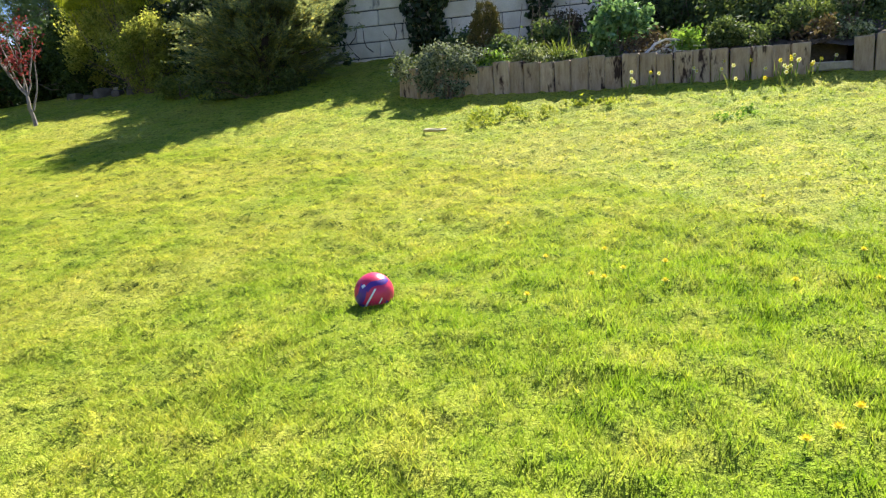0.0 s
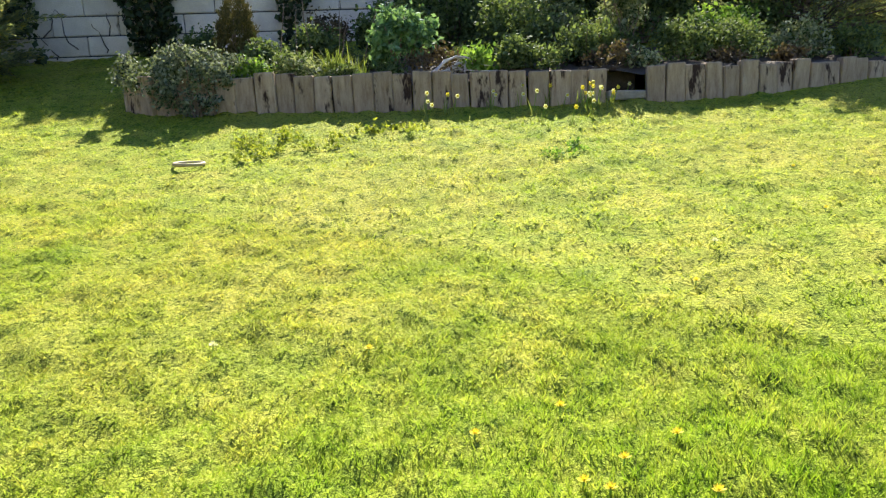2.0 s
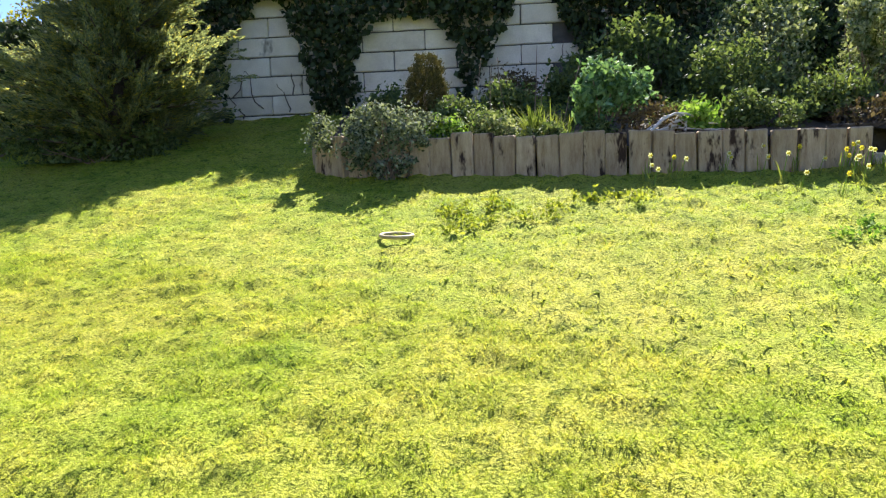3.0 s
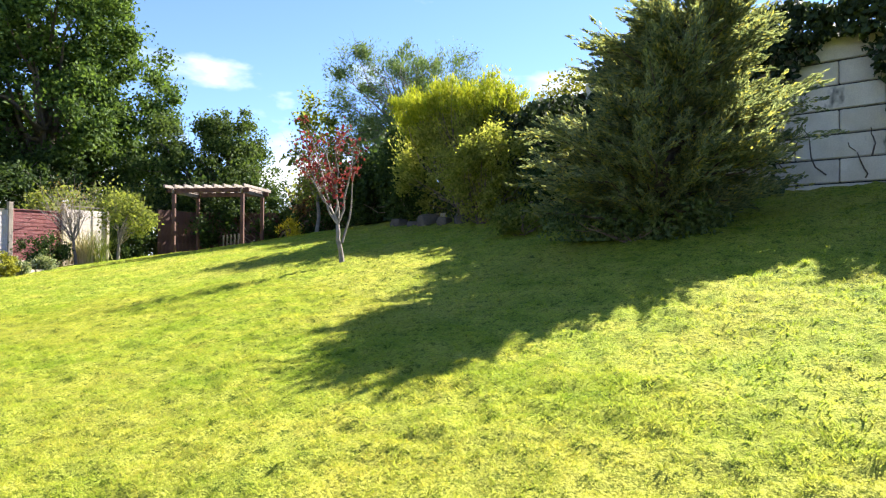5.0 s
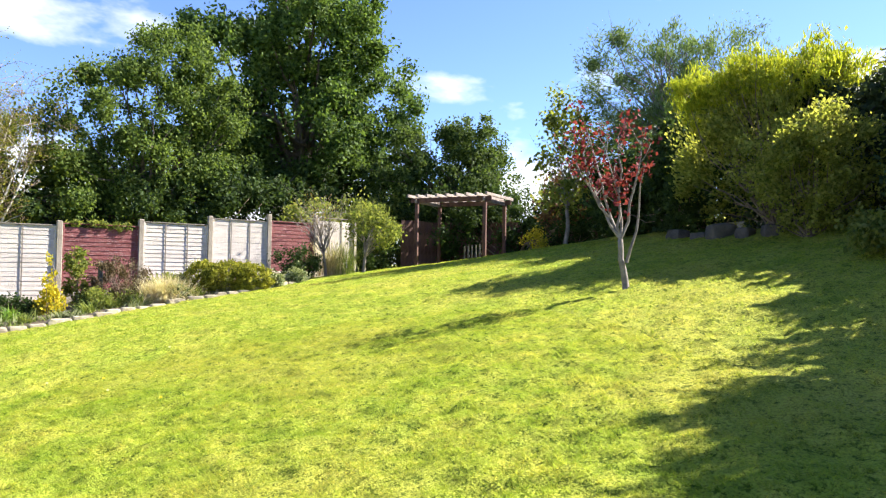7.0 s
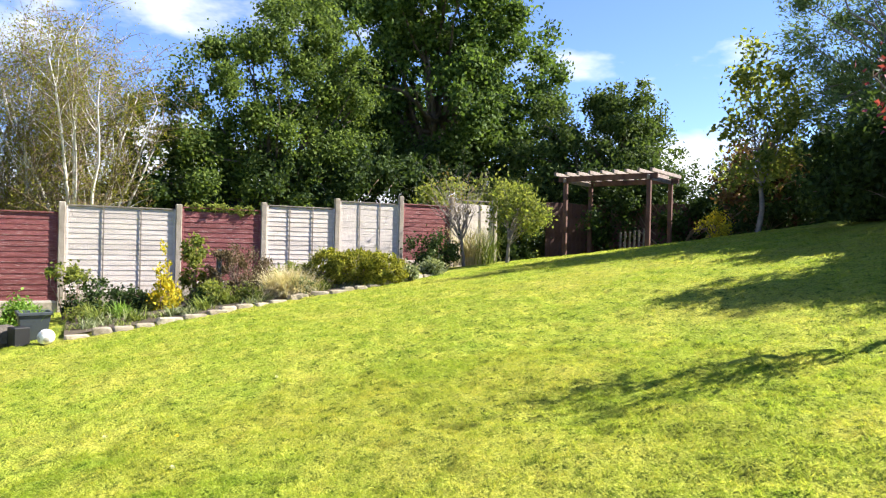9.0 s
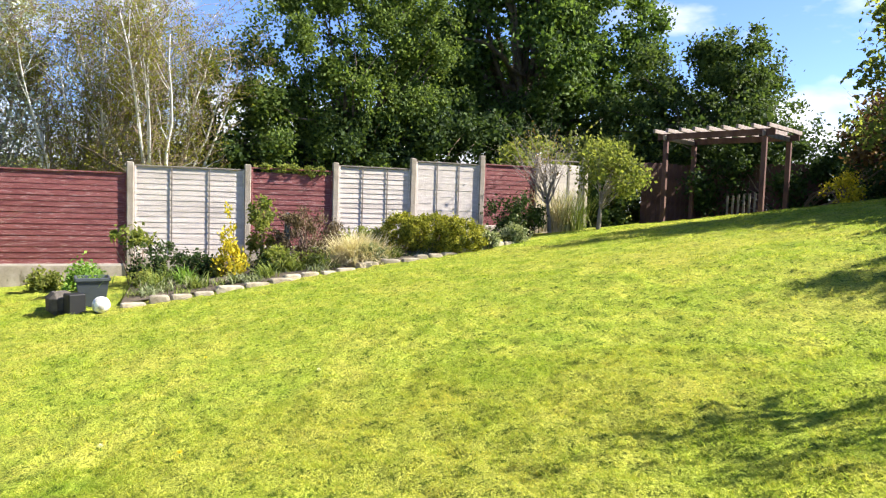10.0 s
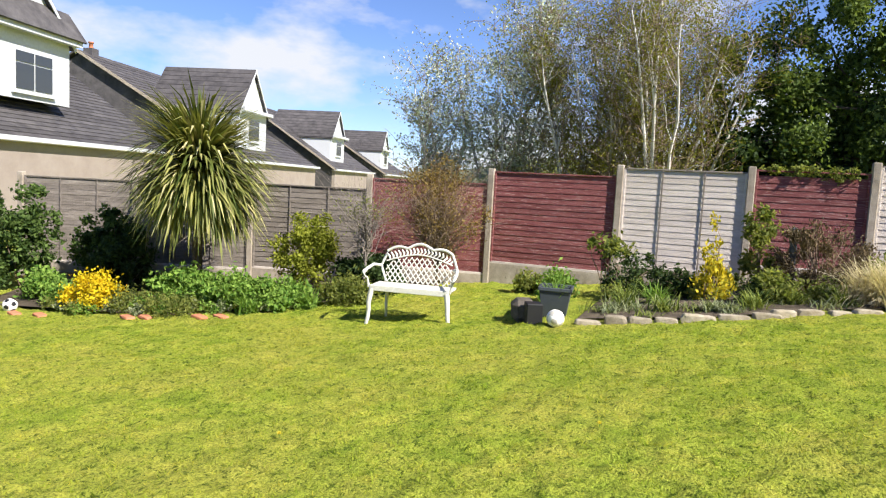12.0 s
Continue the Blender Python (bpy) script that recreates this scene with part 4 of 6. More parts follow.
shrub("dark_thicket", -7.6, 8.0, [(0, -2.6, 2.6, 1.0, 1.6, 2.4), (0, -0.4, 2.8, 1.0, 1.7, 2.6), (0, 1.6, 2.8, 1.0, 1.6, 2.6)], 20000, 0.13, L_MID, "tall leafy thicket beyond the birches and the shed", "thicket", clumps=300, spread=0.2, twigs=24, z=-0.3, stem=0.03)
shed = part("shed_roof", box(3.0, 4.2, 0.4, 0.02), M_NAVY, None)
shed.matrix_basis = pose(-6.6, 5.0, 2.6, 0, 4, 0)
part("shed_wall", box(2.6, 3.8, 3.0, 0.02, (0, 0, -3.0)), M_NAVY, shed)
tagged(shed, "low dark blue garden shed behind the fence", "shed")

# ---- white bench ----
def bench():
    t = thing("garden_bench", 3.62, 0.14, G(3.62, 0.14), "white ornate cast-metal two-seat garden bench on the lawn", "bench", rz=99)
    W2 = 0.53
    # local x runs along the seat, y points to the back
    for s in (-1, 1):
        z0 = -0.03 * s
        V, F = tubes([bent((s * 0.5, -0.2, 0.42), (s * 0.55, -0.25, 0.0 - 0.045 * -s - 0.03), 0.038, 0.024, 6, 0.05)], 8)
        mesh_np("leg", V, F, M_WHITE, t, True)
        V, F = tubes([bent((s * 0.42, 0.2, 0.42), (s * 0.44, 0.27, 0.02 * s - 0.02), 0.026, 0.018, 6, 0.05)], 8)
        mesh_np("leg", V, F, M_WHITE, t, True)
        arm = [((s * 0.5, 0.18, 0.68), 0.018), ((s * 0.57, 0.05, 0.7), 0.02), ((s * 0.6, -0.12, 0.66), 0.022), ((s * 0.6, -0.24, 0.63), 0.026), ((s * 0.59, -0.27, 0.58), 0.02), ((s * 0.57, -0.2, 0.55), 0.016), ((s * 0.54, -0.2, 0.43), 0.02)]
        V, F = tubes([arm], 8)
        mesh_np("armrest", V, F, M_WHITE, t, True)
    b = box(1.08, 0.42, 0.035, 0.01, (0, 0, 0.42))
    box(1.06, 0.02, 0.075, 0.006, (0, -0.21, 0.385), b)
    part("seat", b, M_WHITE, t)
    # outline of the back: three scallops
    out = []
    for k in range(41):
        f = k / 40 * 2 - 1
        x = f * 0.53
        z = 0.84 + 0.09 * math.cos(f * 1.9) + 0.055 * abs(math.sin(f * math.pi * 1.5 + math.pi / 2)) - (0.14 * max(0, abs(f) - 0.85) / 0.15)
        out.append(((x, 0.23 + (z - 0.46) * 0.16, z), 0.019))
    rim = [((-0.44, 0.21, 0.46), 0.017), ((-0.5, 0.24, 0.6), 0.017)] + out + [((0.5, 0.24, 0.6), 0.017), ((0.44, 0.21, 0.46), 0.017)]
    V, F = tubes([rim], 8)
    mesh_np("back_rim", V, F, M_WHITE, t, True)
    inner = []
    for k in range(31):
        f = k / 30 * 2 - 1
        z = 0.76 + 0.08 * math.cos(f * 1.9)
        inner.append(((f * 0.46, 0.225 + (z - 0.46) * 0.16, z), 0.011))
    strips = [inner]
    n = 13
    for k in range(-n, n + 1):
        for s in (-1, 1):
            pts = []
            for q in range(12):
                z = 0.46 + q * 0.031
                x = k * 0.072 + s * (z - 0.46) * 0.75
                if abs(x) < 0.47 and z < 0.75 + 0.07 * math.cos(x / 0.46 * 1.9):
                    pts.append(((x, 0.222 + (z - 0.46) * 0.16, z), 0.0085))
            if len(pts) > 1:
                strips.append(pts)
    for k in range(-9, 10):
        f = k / 10
        z0, z1 = 0.76 + 0.08 * math.cos(f * 1.9), 0.85 + 0.08 * math.cos(f * 1.9)
        strips.append([((f * 0.46, 0.23 + (z0 - 0.46) * 0.16, z0), 0.012), ((f * 0.5 + 0.02, 0.23 + (z1 - 0.46) * 0.16, (z0 + z1) / 2), 0.018), ((f * 0.52, 0.23 + (z1 - 0.46) * 0.16, z1), 0.01)])
    V, F = tubes(strips, 5)
    mesh_np("back_lattice", V, F, M_WHITE, t, True)


bench()

# ---- planter, stones and balls ----
t = thing("planter", 3.1, 1.92, G(3.1, 1.92) - 0.01, "dark grey square tapered plastic planter on the lawn edge", "planter", rz=8)
b = bmesh.new()
r0, r1, h = 0.145, 0.2, 0.38
lo = [b.verts.new((sx * r0, sy * r0, 0)) for sx, sy in ((-1, -1), (1, -1), (1, 1), (-1, 1))]
hi = [b.verts.new((sx * r1, sy * r1, h)) for sx, sy in ((-1, -1), (1, -1), (1, 1), (-1, 1))]
inn = [b.verts.new((sx * (r1 - 0.02), sy * (r1 - 0.02), h)) for sx, sy in ((-1, -1), (1, -1), (1, 1), (-1, 1))]
bot = [b.verts.new((sx * (r1 - 0.03), sy * (r1 - 0.03), h - 0.1)) for sx, sy in ((-1, -1), (1, -1), (1, 1), (-1, 1))]
b.faces.new(lo[::-1])
b.faces.new(bot)
for A, B in ((lo, hi), (hi, inn), (inn, bot)):
    for k in range(4):
        b.faces.new((A[k], A[(k + 1) % 4], B[(k + 1) % 4], B[k]))
bmesh.ops.bevel(b, geom=b.edges[:], offset=0.006, segments=2, affect="EDGES")
part("pot", b, M_BIN, t)
b = bmesh.new()
for sx, sy, wx, wy in ((0, 0.2, 0.43, 0.03), (0, -0.2, 0.43, 0.03), (0.2, 0, 0.03, 0.43), (-0.2, 0, 0.03, 0.43)):
    box(wx, wy, 0.045, 0.006, (sx, sy, h - 0.035), b)
part("rim", b, M_BIN, t)
V, F = straps((0, 0, h - 0.1), 40, 0.28, 0.02, 0.7, 0.5, 0.08)
mesh_np("grass_tuft", V, F, L_BRIGHT, t)
log_ob = part("log", box(0.34, 0.3, 0.3, 0.07, jitter=0.02, seed=9), M_DSTONE, None)
log_ob.matrix_basis = pose(3.42, 1.6, G(3.42, 1.6) - 0.03, 0, 0, 20)
tagged(log_ob, "dark rough block of wood beside the planter", "log")
box_ob = part("box", box(0.22, 0.2, 0.26, 0.012), M_BLACK, None)
box_ob.matrix_basis = pose(3.66, 1.78, G(3.66, 1.78) - 0.01, 0, 0, 25)
tagged(box_ob, "small dark box standing beside the planter", "box")


def football(x, y, rad, label, skin, dark, seed, patterned=True):
    """A ball of twelve dark and twenty pale panels."""
    t = thing("football", x, y, G(x, y) + rad - 0.012, label, "ball")
    b = bmesh.new()
    bmesh.ops.create_icosphere(b, subdivisions=4, radius=rad)
    ico = bmesh.new()
    bmesh.ops.create_icosphere(ico, subdivisions=1, radius=1)
    axes = [q.co.normalized() for q in ico.verts]
    ico.free()
    dark_faces = [f for f in b.faces if max(f.calc_center_median().normalized().dot(a) for a in axes) > 0.945]
    two = b.copy()
    b.faces.ensure_lookup_table()
    ids = {f.index for f in dark_faces}
    bmesh.ops.delete(b, geom=dark_faces, context="FACES")
    bmesh.ops.delete(two, geom=[f for f in two.faces if f.index not in ids], context="FACES")
    two.transform(Matrix.Scale(0.995, 4))
    turn = pose(0, 0, 0, 25 * seed, 40 * seed, 15)
    part("skin", b, skin, t, m=turn, smooth=True)
    part("panels", two, dark, t, m=turn, smooth=True)


football(3.86, 2.1, 0.105, "scuffed white football with faint grey patches by the stones", M_BALLW, plain("worn_grey_panel", (0.5, 0.47, 0.42), 0.6), 1)
football(4.75, -5.98, 0.105, "white football with black panels by the flower bed", M_BALLW, M_BLACK, 2)


def red_ball():
    x, y, rad = 20.1, -0.97, 0.092
    t = thing("football", x, y, G(x, y) + rad - 0.035, "red football with purple bands and white lettering bars", "ball")
    b = bmesh.new()
    bmesh.ops.create_uvsphere(b, u_segments=64, v_segments=40, radius=rad)
    part("skin", b, M_BALLR, t, smooth=True)

    def band(name, mat, length, width, turn, wave=0.0, lift=0.0012):
        V, F = [], []
        n, w = 28, 6
        for i in range(n + 1):
            a = (i / n - 0.5) * length
            for k in range(w + 1):
                c = (k / w - 0.5) * width + wave * math.sin(i / n * 7)
                p = Vector((math.cos(a) * math.cos(c), math.sin(a) * math.cos(c), math.sin(c))) * (rad + lift)
                V.append(tuple(p))
        F = [(i * (w + 1) + k, (i + 1) * (w + 1) + k, (i + 1) * (w + 1) + k + 1, i * (w + 1) + k + 1) for i in range(n) for k in range(w)]
        o = mesh_np(name, V, F, mat, t, True)
        o.matrix_basis = turn
        return o

    band("purple_band", M_BALLP, 1.7, 0.6, pose(0, 0, 0, 0, 52, -86), 0.1)
    band("purple_band", M_BALLP, 1.4, 0.3, pose(0, 0, 0, 20, -40, -60), 0.08)
    band("purple_band", M_BALLP, 1.6, 0.5, pose(0, 0, 0, 60, 10, -130), 0.1)
    band("purple_band", M_BALLP, 1.5, 0.36, pose(0, 0, 0, 50, 10, 60), 0.1)
    band("white_bar", M_BALLG, 1.25, 0.09, pose(0, 0, 0, 57, 8, -92), 0.0, 0.002)
    band("white_bar", M_BALLG, 0.32, 0.07, pose(0, 0, 0, 60, 14, -60), 0.0, 0.002)
    band("white_bar", M_BALLG, 0.2, 0.16, pose(0, 0, 0, 40, -30, -112), 0.0, 0.002)


red_ball()
V, F = tubes([[((math.cos(a) * 0.115, math.sin(a) * 0.115, 0.02), 0.014) for a in np.linspace(0, 2 * np.pi, 37)]], 10)
ring_ob = mesh_np("plastic_ring", V, F, M_RING, None, True)
ring_ob.matrix_basis = pose(19.87, 3.47, G(19.87, 3.47) + 0.015, 3, 2, 0)
tagged(ring_ob, "straw-coloured ring lying on the grass", "ring")

# ---- stone edge of the low flower bed ----
EDGE = [(3.72, 2.3), (3.62, 2.9), (3.55, 3.6), (3.35, 4.4), (3.12, 5.0), (2.95, 5.7), (3.05, 6.5), (2.9, 7.5), (2.5, 8.4)]
s, i = 0.0, 0
EP = [Vector(p) for p in EDGE]
for a, bb in zip(EP[:-1], EP[1:]):
    d = bb - a
    q = 0.0
    while q < d.length - 0.05:
        w = random.uniform(0.2, 0.38)
        p = a + d.normalized() * (q + w / 2)
        boulder(p.x, p.y, w, 0.13, random.uniform(0.085, 0.14), M_STONE, "pale sandstone edging stone of a flower bed", "bed edging stones", 100 + i, math.degrees(math.atan2(d.y, d.x)) + random.uniform(-8, 8), 0.04)
        q += w + 0.02
        i += 1
soil_line = [(p.x - 0.16, p.y) for p in EP]
V, n = [], len(soil_line)
for x, y in soil_line:
    for k in range(8):
        f = k / 7
        xx = x * (1 - f) + 0.08 * f
        V.append((xx, y, G(xx, y) + 0.03 + 0.012 * math.sin(y * 3 + k)))
F = [(i * 8 + k, (i + 1) * 8 + k, (i + 1) * 8 + k + 1, i * 8 + k + 1) for i in range(n - 1) for k in range(7)]
tagged(mesh_np("flower_bed_soil", V, F, M_SOIL, None, True), "dark soil of the low flower bed by the fence", "flower bed", kind="structure")
W_EDGE = [(4.6, -6.9), (4.5, -5.5), (4.2, -4.3), (3.8, -3.2), (3.4, -2.3), (2.7, -1.7), (1.8, -1.3), (0.9, -0.9)]
V, n = [], len(W_EDGE)
FL = [(2.2, -8.0), (1.75, -6.8), (1.3, -5.6), (0.9, -4.5), (0.6, -3.4), (0.4, -2.5), (0.3, -2.0), (0.1, -0.8)]
for (x, y), (fx, fy) in zip(W_EDGE, FL):
    for k in range(8):
        f = k / 7
        xx, yy = x * (1 - f) + fx * f, y * (1 - f) + fy * f
        V.append((xx, yy, G(xx, yy) + 0.03 + 0.04 * math.sin(yy * 3 + k) + 0.02 * (k > 0)))
F = [(i * 8 + k, (i + 1) * 8 + k, (i + 1) * 8 + k + 1, i * 8 + k + 1) for i in range(n - 1) for k in range(7)]
tagged(mesh_np("flower_bed_soil_west", V, F, M_SOIL, None, True), "dark soil of the curved flower bed under the palm", "flower bed", kind="structure")
for i, (x, y) in enumerate([(4.85, -5.75), (4.78, -5.3), (4.4, -4.0), (4.3, -3.75), (4.05, -3.0), (3.95, -2.7)]):
    boulder(x, y, 0.3, 0.14, 0.06, M_TERRA, "broken terracotta edging piece at the flower bed", "terracotta edging", 300 + i, 70, 0.02)


# ---- plants of the low beds ----
def strap_plant(name, x, y, n, length, width, mat, label, lean=0.6, droop=0.5, z=None, spread=0.06, category="plant", group=""):
    z = G(x, y) + 0.02 if z is None else z
    t = thing(name, x, y, z, label, category, group)
    V, F = straps((0, 0, -0.02), n, length, width, lean, droop, spread)
    tagged(mesh_np("leaf_tuft", V, F, mat, t), kind="stuff")
    return t


shrub("box_hedge", 2.15, 7.1, [(-0.5, -0.35, 0.32, 0.5, 0.42, 0.32), (0, 0, 0.34, 0.55, 0.48, 0.33), (0.45, 0.35, 0.32, 0.47, 0.42, 0.32)], 36000, 0.042, leaf_mat("box_leaf", (0.06, 0.085, 0.012), (0.46, 0.43, 0.055), 0.3), "low clipped golden-green hedge bush", clumps=700, spread=0.035, twigs=20, shell=0.82)
strap_plant("straw_grass", 2.35, 5.75, 3600, 0.6, 0.01, M_STRAW, "dry pale straw-coloured ornamental grass mound", 0.9, 0.7, spread=0.16)
shrub("heather_bush", 1.5, 5.1, [(0, 0, 0.46, 0.5, 0.62, 0.5)], 8000, 0.04, L_HEATH, "brown twiggy heather bush in the flower bed", clumps=120, spread=0.06, twigs=60, along=0.6)
shrub("golden_conifer", 1.9, 3.75, [(0, 0, 0.25, 0.26, 0.26, 0.25), (0.05, 0, 0.6, 0.14, 0.14, 0.3), (0, 0, 1.0, 0.07, 0.07, 0.2)], 1500, 0.06, L_SPOT, "narrow bright yellow shrub against the fence", clumps=70, spread=0.045, twigs=14, along=0.5)
shrub("climber", 1.2, 4.35, [(0, 0, 0.45, 0.2, 0.2, 0.45), (0, 0, 0.95, 0.24, 0.24, 0.3)], 1800, 0.07, L_OLIVE, "upright green climber on a fence post", clumps=50, spread=0.06, twigs=12)
post_ob = part("bird_feeder_post", box(0.09, 0.09, 0.95, 0.02), M_BIN, None)
post_ob.matrix_basis = pose(1.3, 4.75, G(1.3, 4.75) - 0.02)
tagged(post_ob, "dark slim garden post among plants", "post")
for x, y, s, m, lab in ((2.6, 2.75, 0.45, L_STRAP, "clump of arching green strap leaves"), (2.9, 3.25, 0.3, L_STRAP, "clump of arching green strap leaves"), (2.2, 3.1, 0.4, L_BRIGHT, "clump of fresh green strap leaves"), (2.7, 4.3, 0.35, L_STRAP, "clump of arching green strap leaves"), (2.4, 4.7, 0.3, L_STRAP, "clump of arching green strap leaves"), (2.6, 5.2, 0.35, L_STRAP, "clump of arching green strap leaves"), (2.9, 3.8, 0.22, L_VARI, "clump of pale striped strap leaves"), (3.05, 2.6, 0.2, L_VARI, "clump of pale striped strap leaves"), (3.0, 4.0, 0.2, L_VARI, "clump of pale striped strap leaves"), (2.5, 6.3, 0.3, L_STRAP, "clump of arching green strap leaves")):
    strap_plant("strap_plant", x, y, 90, s, 0.018, m, lab, 0.7, 0.6, group="strap plants")
for x, y, sz, m, lab in ((1.4, 2.6, 0.5, L_DARK, "small dark shrub by the fence"), (1.6, 3.3, 0.35, L_DARK, "small dark shrub by the fence"), (2.2, 4.5, 0.3, L_OLIVE, "small olive-leaved shrub"), (1.9, 1.7, 0.3, L_BRIGHT, "small fresh green shrub"), (1.4, 6.0, 0.4, L_OLIVE, "small olive-leaved shrub"), (1.0, 1.0, 0.22, L_OLIVE, "low weeds at the fence foot"), (2.6, 5.9, 0.2, L_VARI, "low pale-leaved plant"), (2.7, 7.9, 0.2, L_VARI, "low white-flowering plant beside the hedge"), (2.4, 8.6, 0.2, L_VARI, "low white-flowering plant beside the hedge")):
    shrub("small_shrub", x, y, [(0, 0, sz * 0.7, sz, sz, sz * 0.7)], 1500, 0.06, m, lab + " in the flower bed", clumps=40, spread=0.06, group="small shrubs")
rr2 = random.Random(5)
for k in range(26):
    y = 2.45 + k * 0.2
    x = float(np.interp(y, [2.3, 3.6, 5.0, 5.7, 7.5], [3.45, 3.25, 2.85, 2.65, 2.6])) - rr2.uniform(0, 0.75)
    strap_plant("strap_plant", x, y, 60, rr2.uniform(0.12, 0.26), 0.014, L_VARI if k % 3 else L_STRAP, "small tuft of pale striped leaves" if k % 3 else "small tuft of arching green leaves", 0.9, 0.6, spread=0.1, group="strap plants")
for k in range(20):
    y = 2.5 + k * 0.3
    x = rr2.uniform(0.8, 2.3)
    shrub("bed_plant", x, y, [(0, 0, 0.13, 0.26, 0.24, 0.14)], 600, 0.05, (L_OLIVE, L_STRAP, L_DARK, L_HEATH)[k % 4], ("low olive plant in the fence border", "low pale green plant in the fence border", "low dark plant in the fence border", "low brown heather in the fence border")[k % 4], "plant", "fence border plants", clumps=24, spread=0.05, twigs=4)
rr2 = random.Random(6)
for k in range(22):
    y = -5.55 + k * 0.19
    x = float(np.interp(y, [-6.9, -5.5, -4.3, -3.2, -2.3, -1.7], [4.7, 4.6, 4.3, 3.9, 3.5, 2.8])) - rr2.uniform(-0.05, 0.4)
    shrub("edge_plant", x, y, [(0, 0, 0.08, 0.2, 0.18, 0.09)], 420, 0.045, (L_OLIVE, L_BRIGHT, L_VARI)[k % 3], ("low grey-green plant at the border edge", "low fresh green plant at the border edge", "low pale-leaved plant at the border edge")[k % 3], "plant", "border edge plants", clumps=18, spread=0.04, twigs=0)
shrub("rose_stem", 1.5, 2.35, [(0, 0, 0.75, 0.3, 0.35, 0.12)], 350, 0.09, L_OLIVE, "sparse rose with flat-topped leaves", clumps=16, spread=0.05, twigs=8)
shrub("evergreen_bush", 0.9, 9.4, [(0, 0, 0.4, 0.5, 0.5, 0.42)], 3500, 0.07, L_DARK, "dark evergreen bush at the fence end", clumps=60)
strap_plant("pampas_grass", 0.5, 10.6, 320, 1.1, 0.012, M_STRAW, "tall dry pampas grass clump by the fence", 0.35, 0.6, spread=0.15)
strap_plant("pampas_grass", 0.7, 10.9, 180, 1.0, 0.012, L_STRAP, "tall green and straw grass clump by the fence", 0.35, 0.5, spread=0.15)

# palm
px, py = 2.9, -4.1
t = thing("cabbage_palm", px, py, G(px, py) - 0.02, "cabbage palm with a round head of spiky leaves", "palm")
V, F = tubes([bent((0, 0, 0), (0.02, 0.03, 2.1), 0.075, 0.09, 9, 0.01)], 10)
mesh_np("trunk", V, F, M_BARK, t, True)
V, F = [], []
for i in range(2300):
    el = math.asin(rng.uniform(-0.75, 0.97))
    a = rng.uniform(0, 2 * np.pi)
    L = rng.uniform(1.15, 1.6)
    bow = rng.uniform(0.3, 1.7)
    h = np.array([math.cos(a), math.sin(a), 0])
    side = np.array([-h[1], h[0], 0])
    p = np.array([0.02, 0.03, 2.25 + rng.uniform(-0.3, 0.12)])
    b0 = len(V)
    for k in range(5):
        f = k / 4
        w = 0.021 * (0.6 + 1.2 * f) * (1 - f) ** 0.5 + 0.001
        V += [p - side * w, p + side * w]
        e2 = max(-1.5, el - f * f * bow - f * 0.15)
        p = p + (h * math.cos(e2) + np.array([0, 0, math.sin(e2)])) * L / 4
    F += [(b0 + 2 * k, b0 + 2 * k + 1, b0 + 2 * k + 3, b0 + 2 * k + 2) for k in range(4)]
mesh_np("leaf_head", V, F, L_PALM, t)
V, F = straps((0, 0, 2.02), 90, 1.0, 0.03, 2.3, 0.35, 0.05)
mesh_np("dead_skirt", V, F, M_STRAW, t)

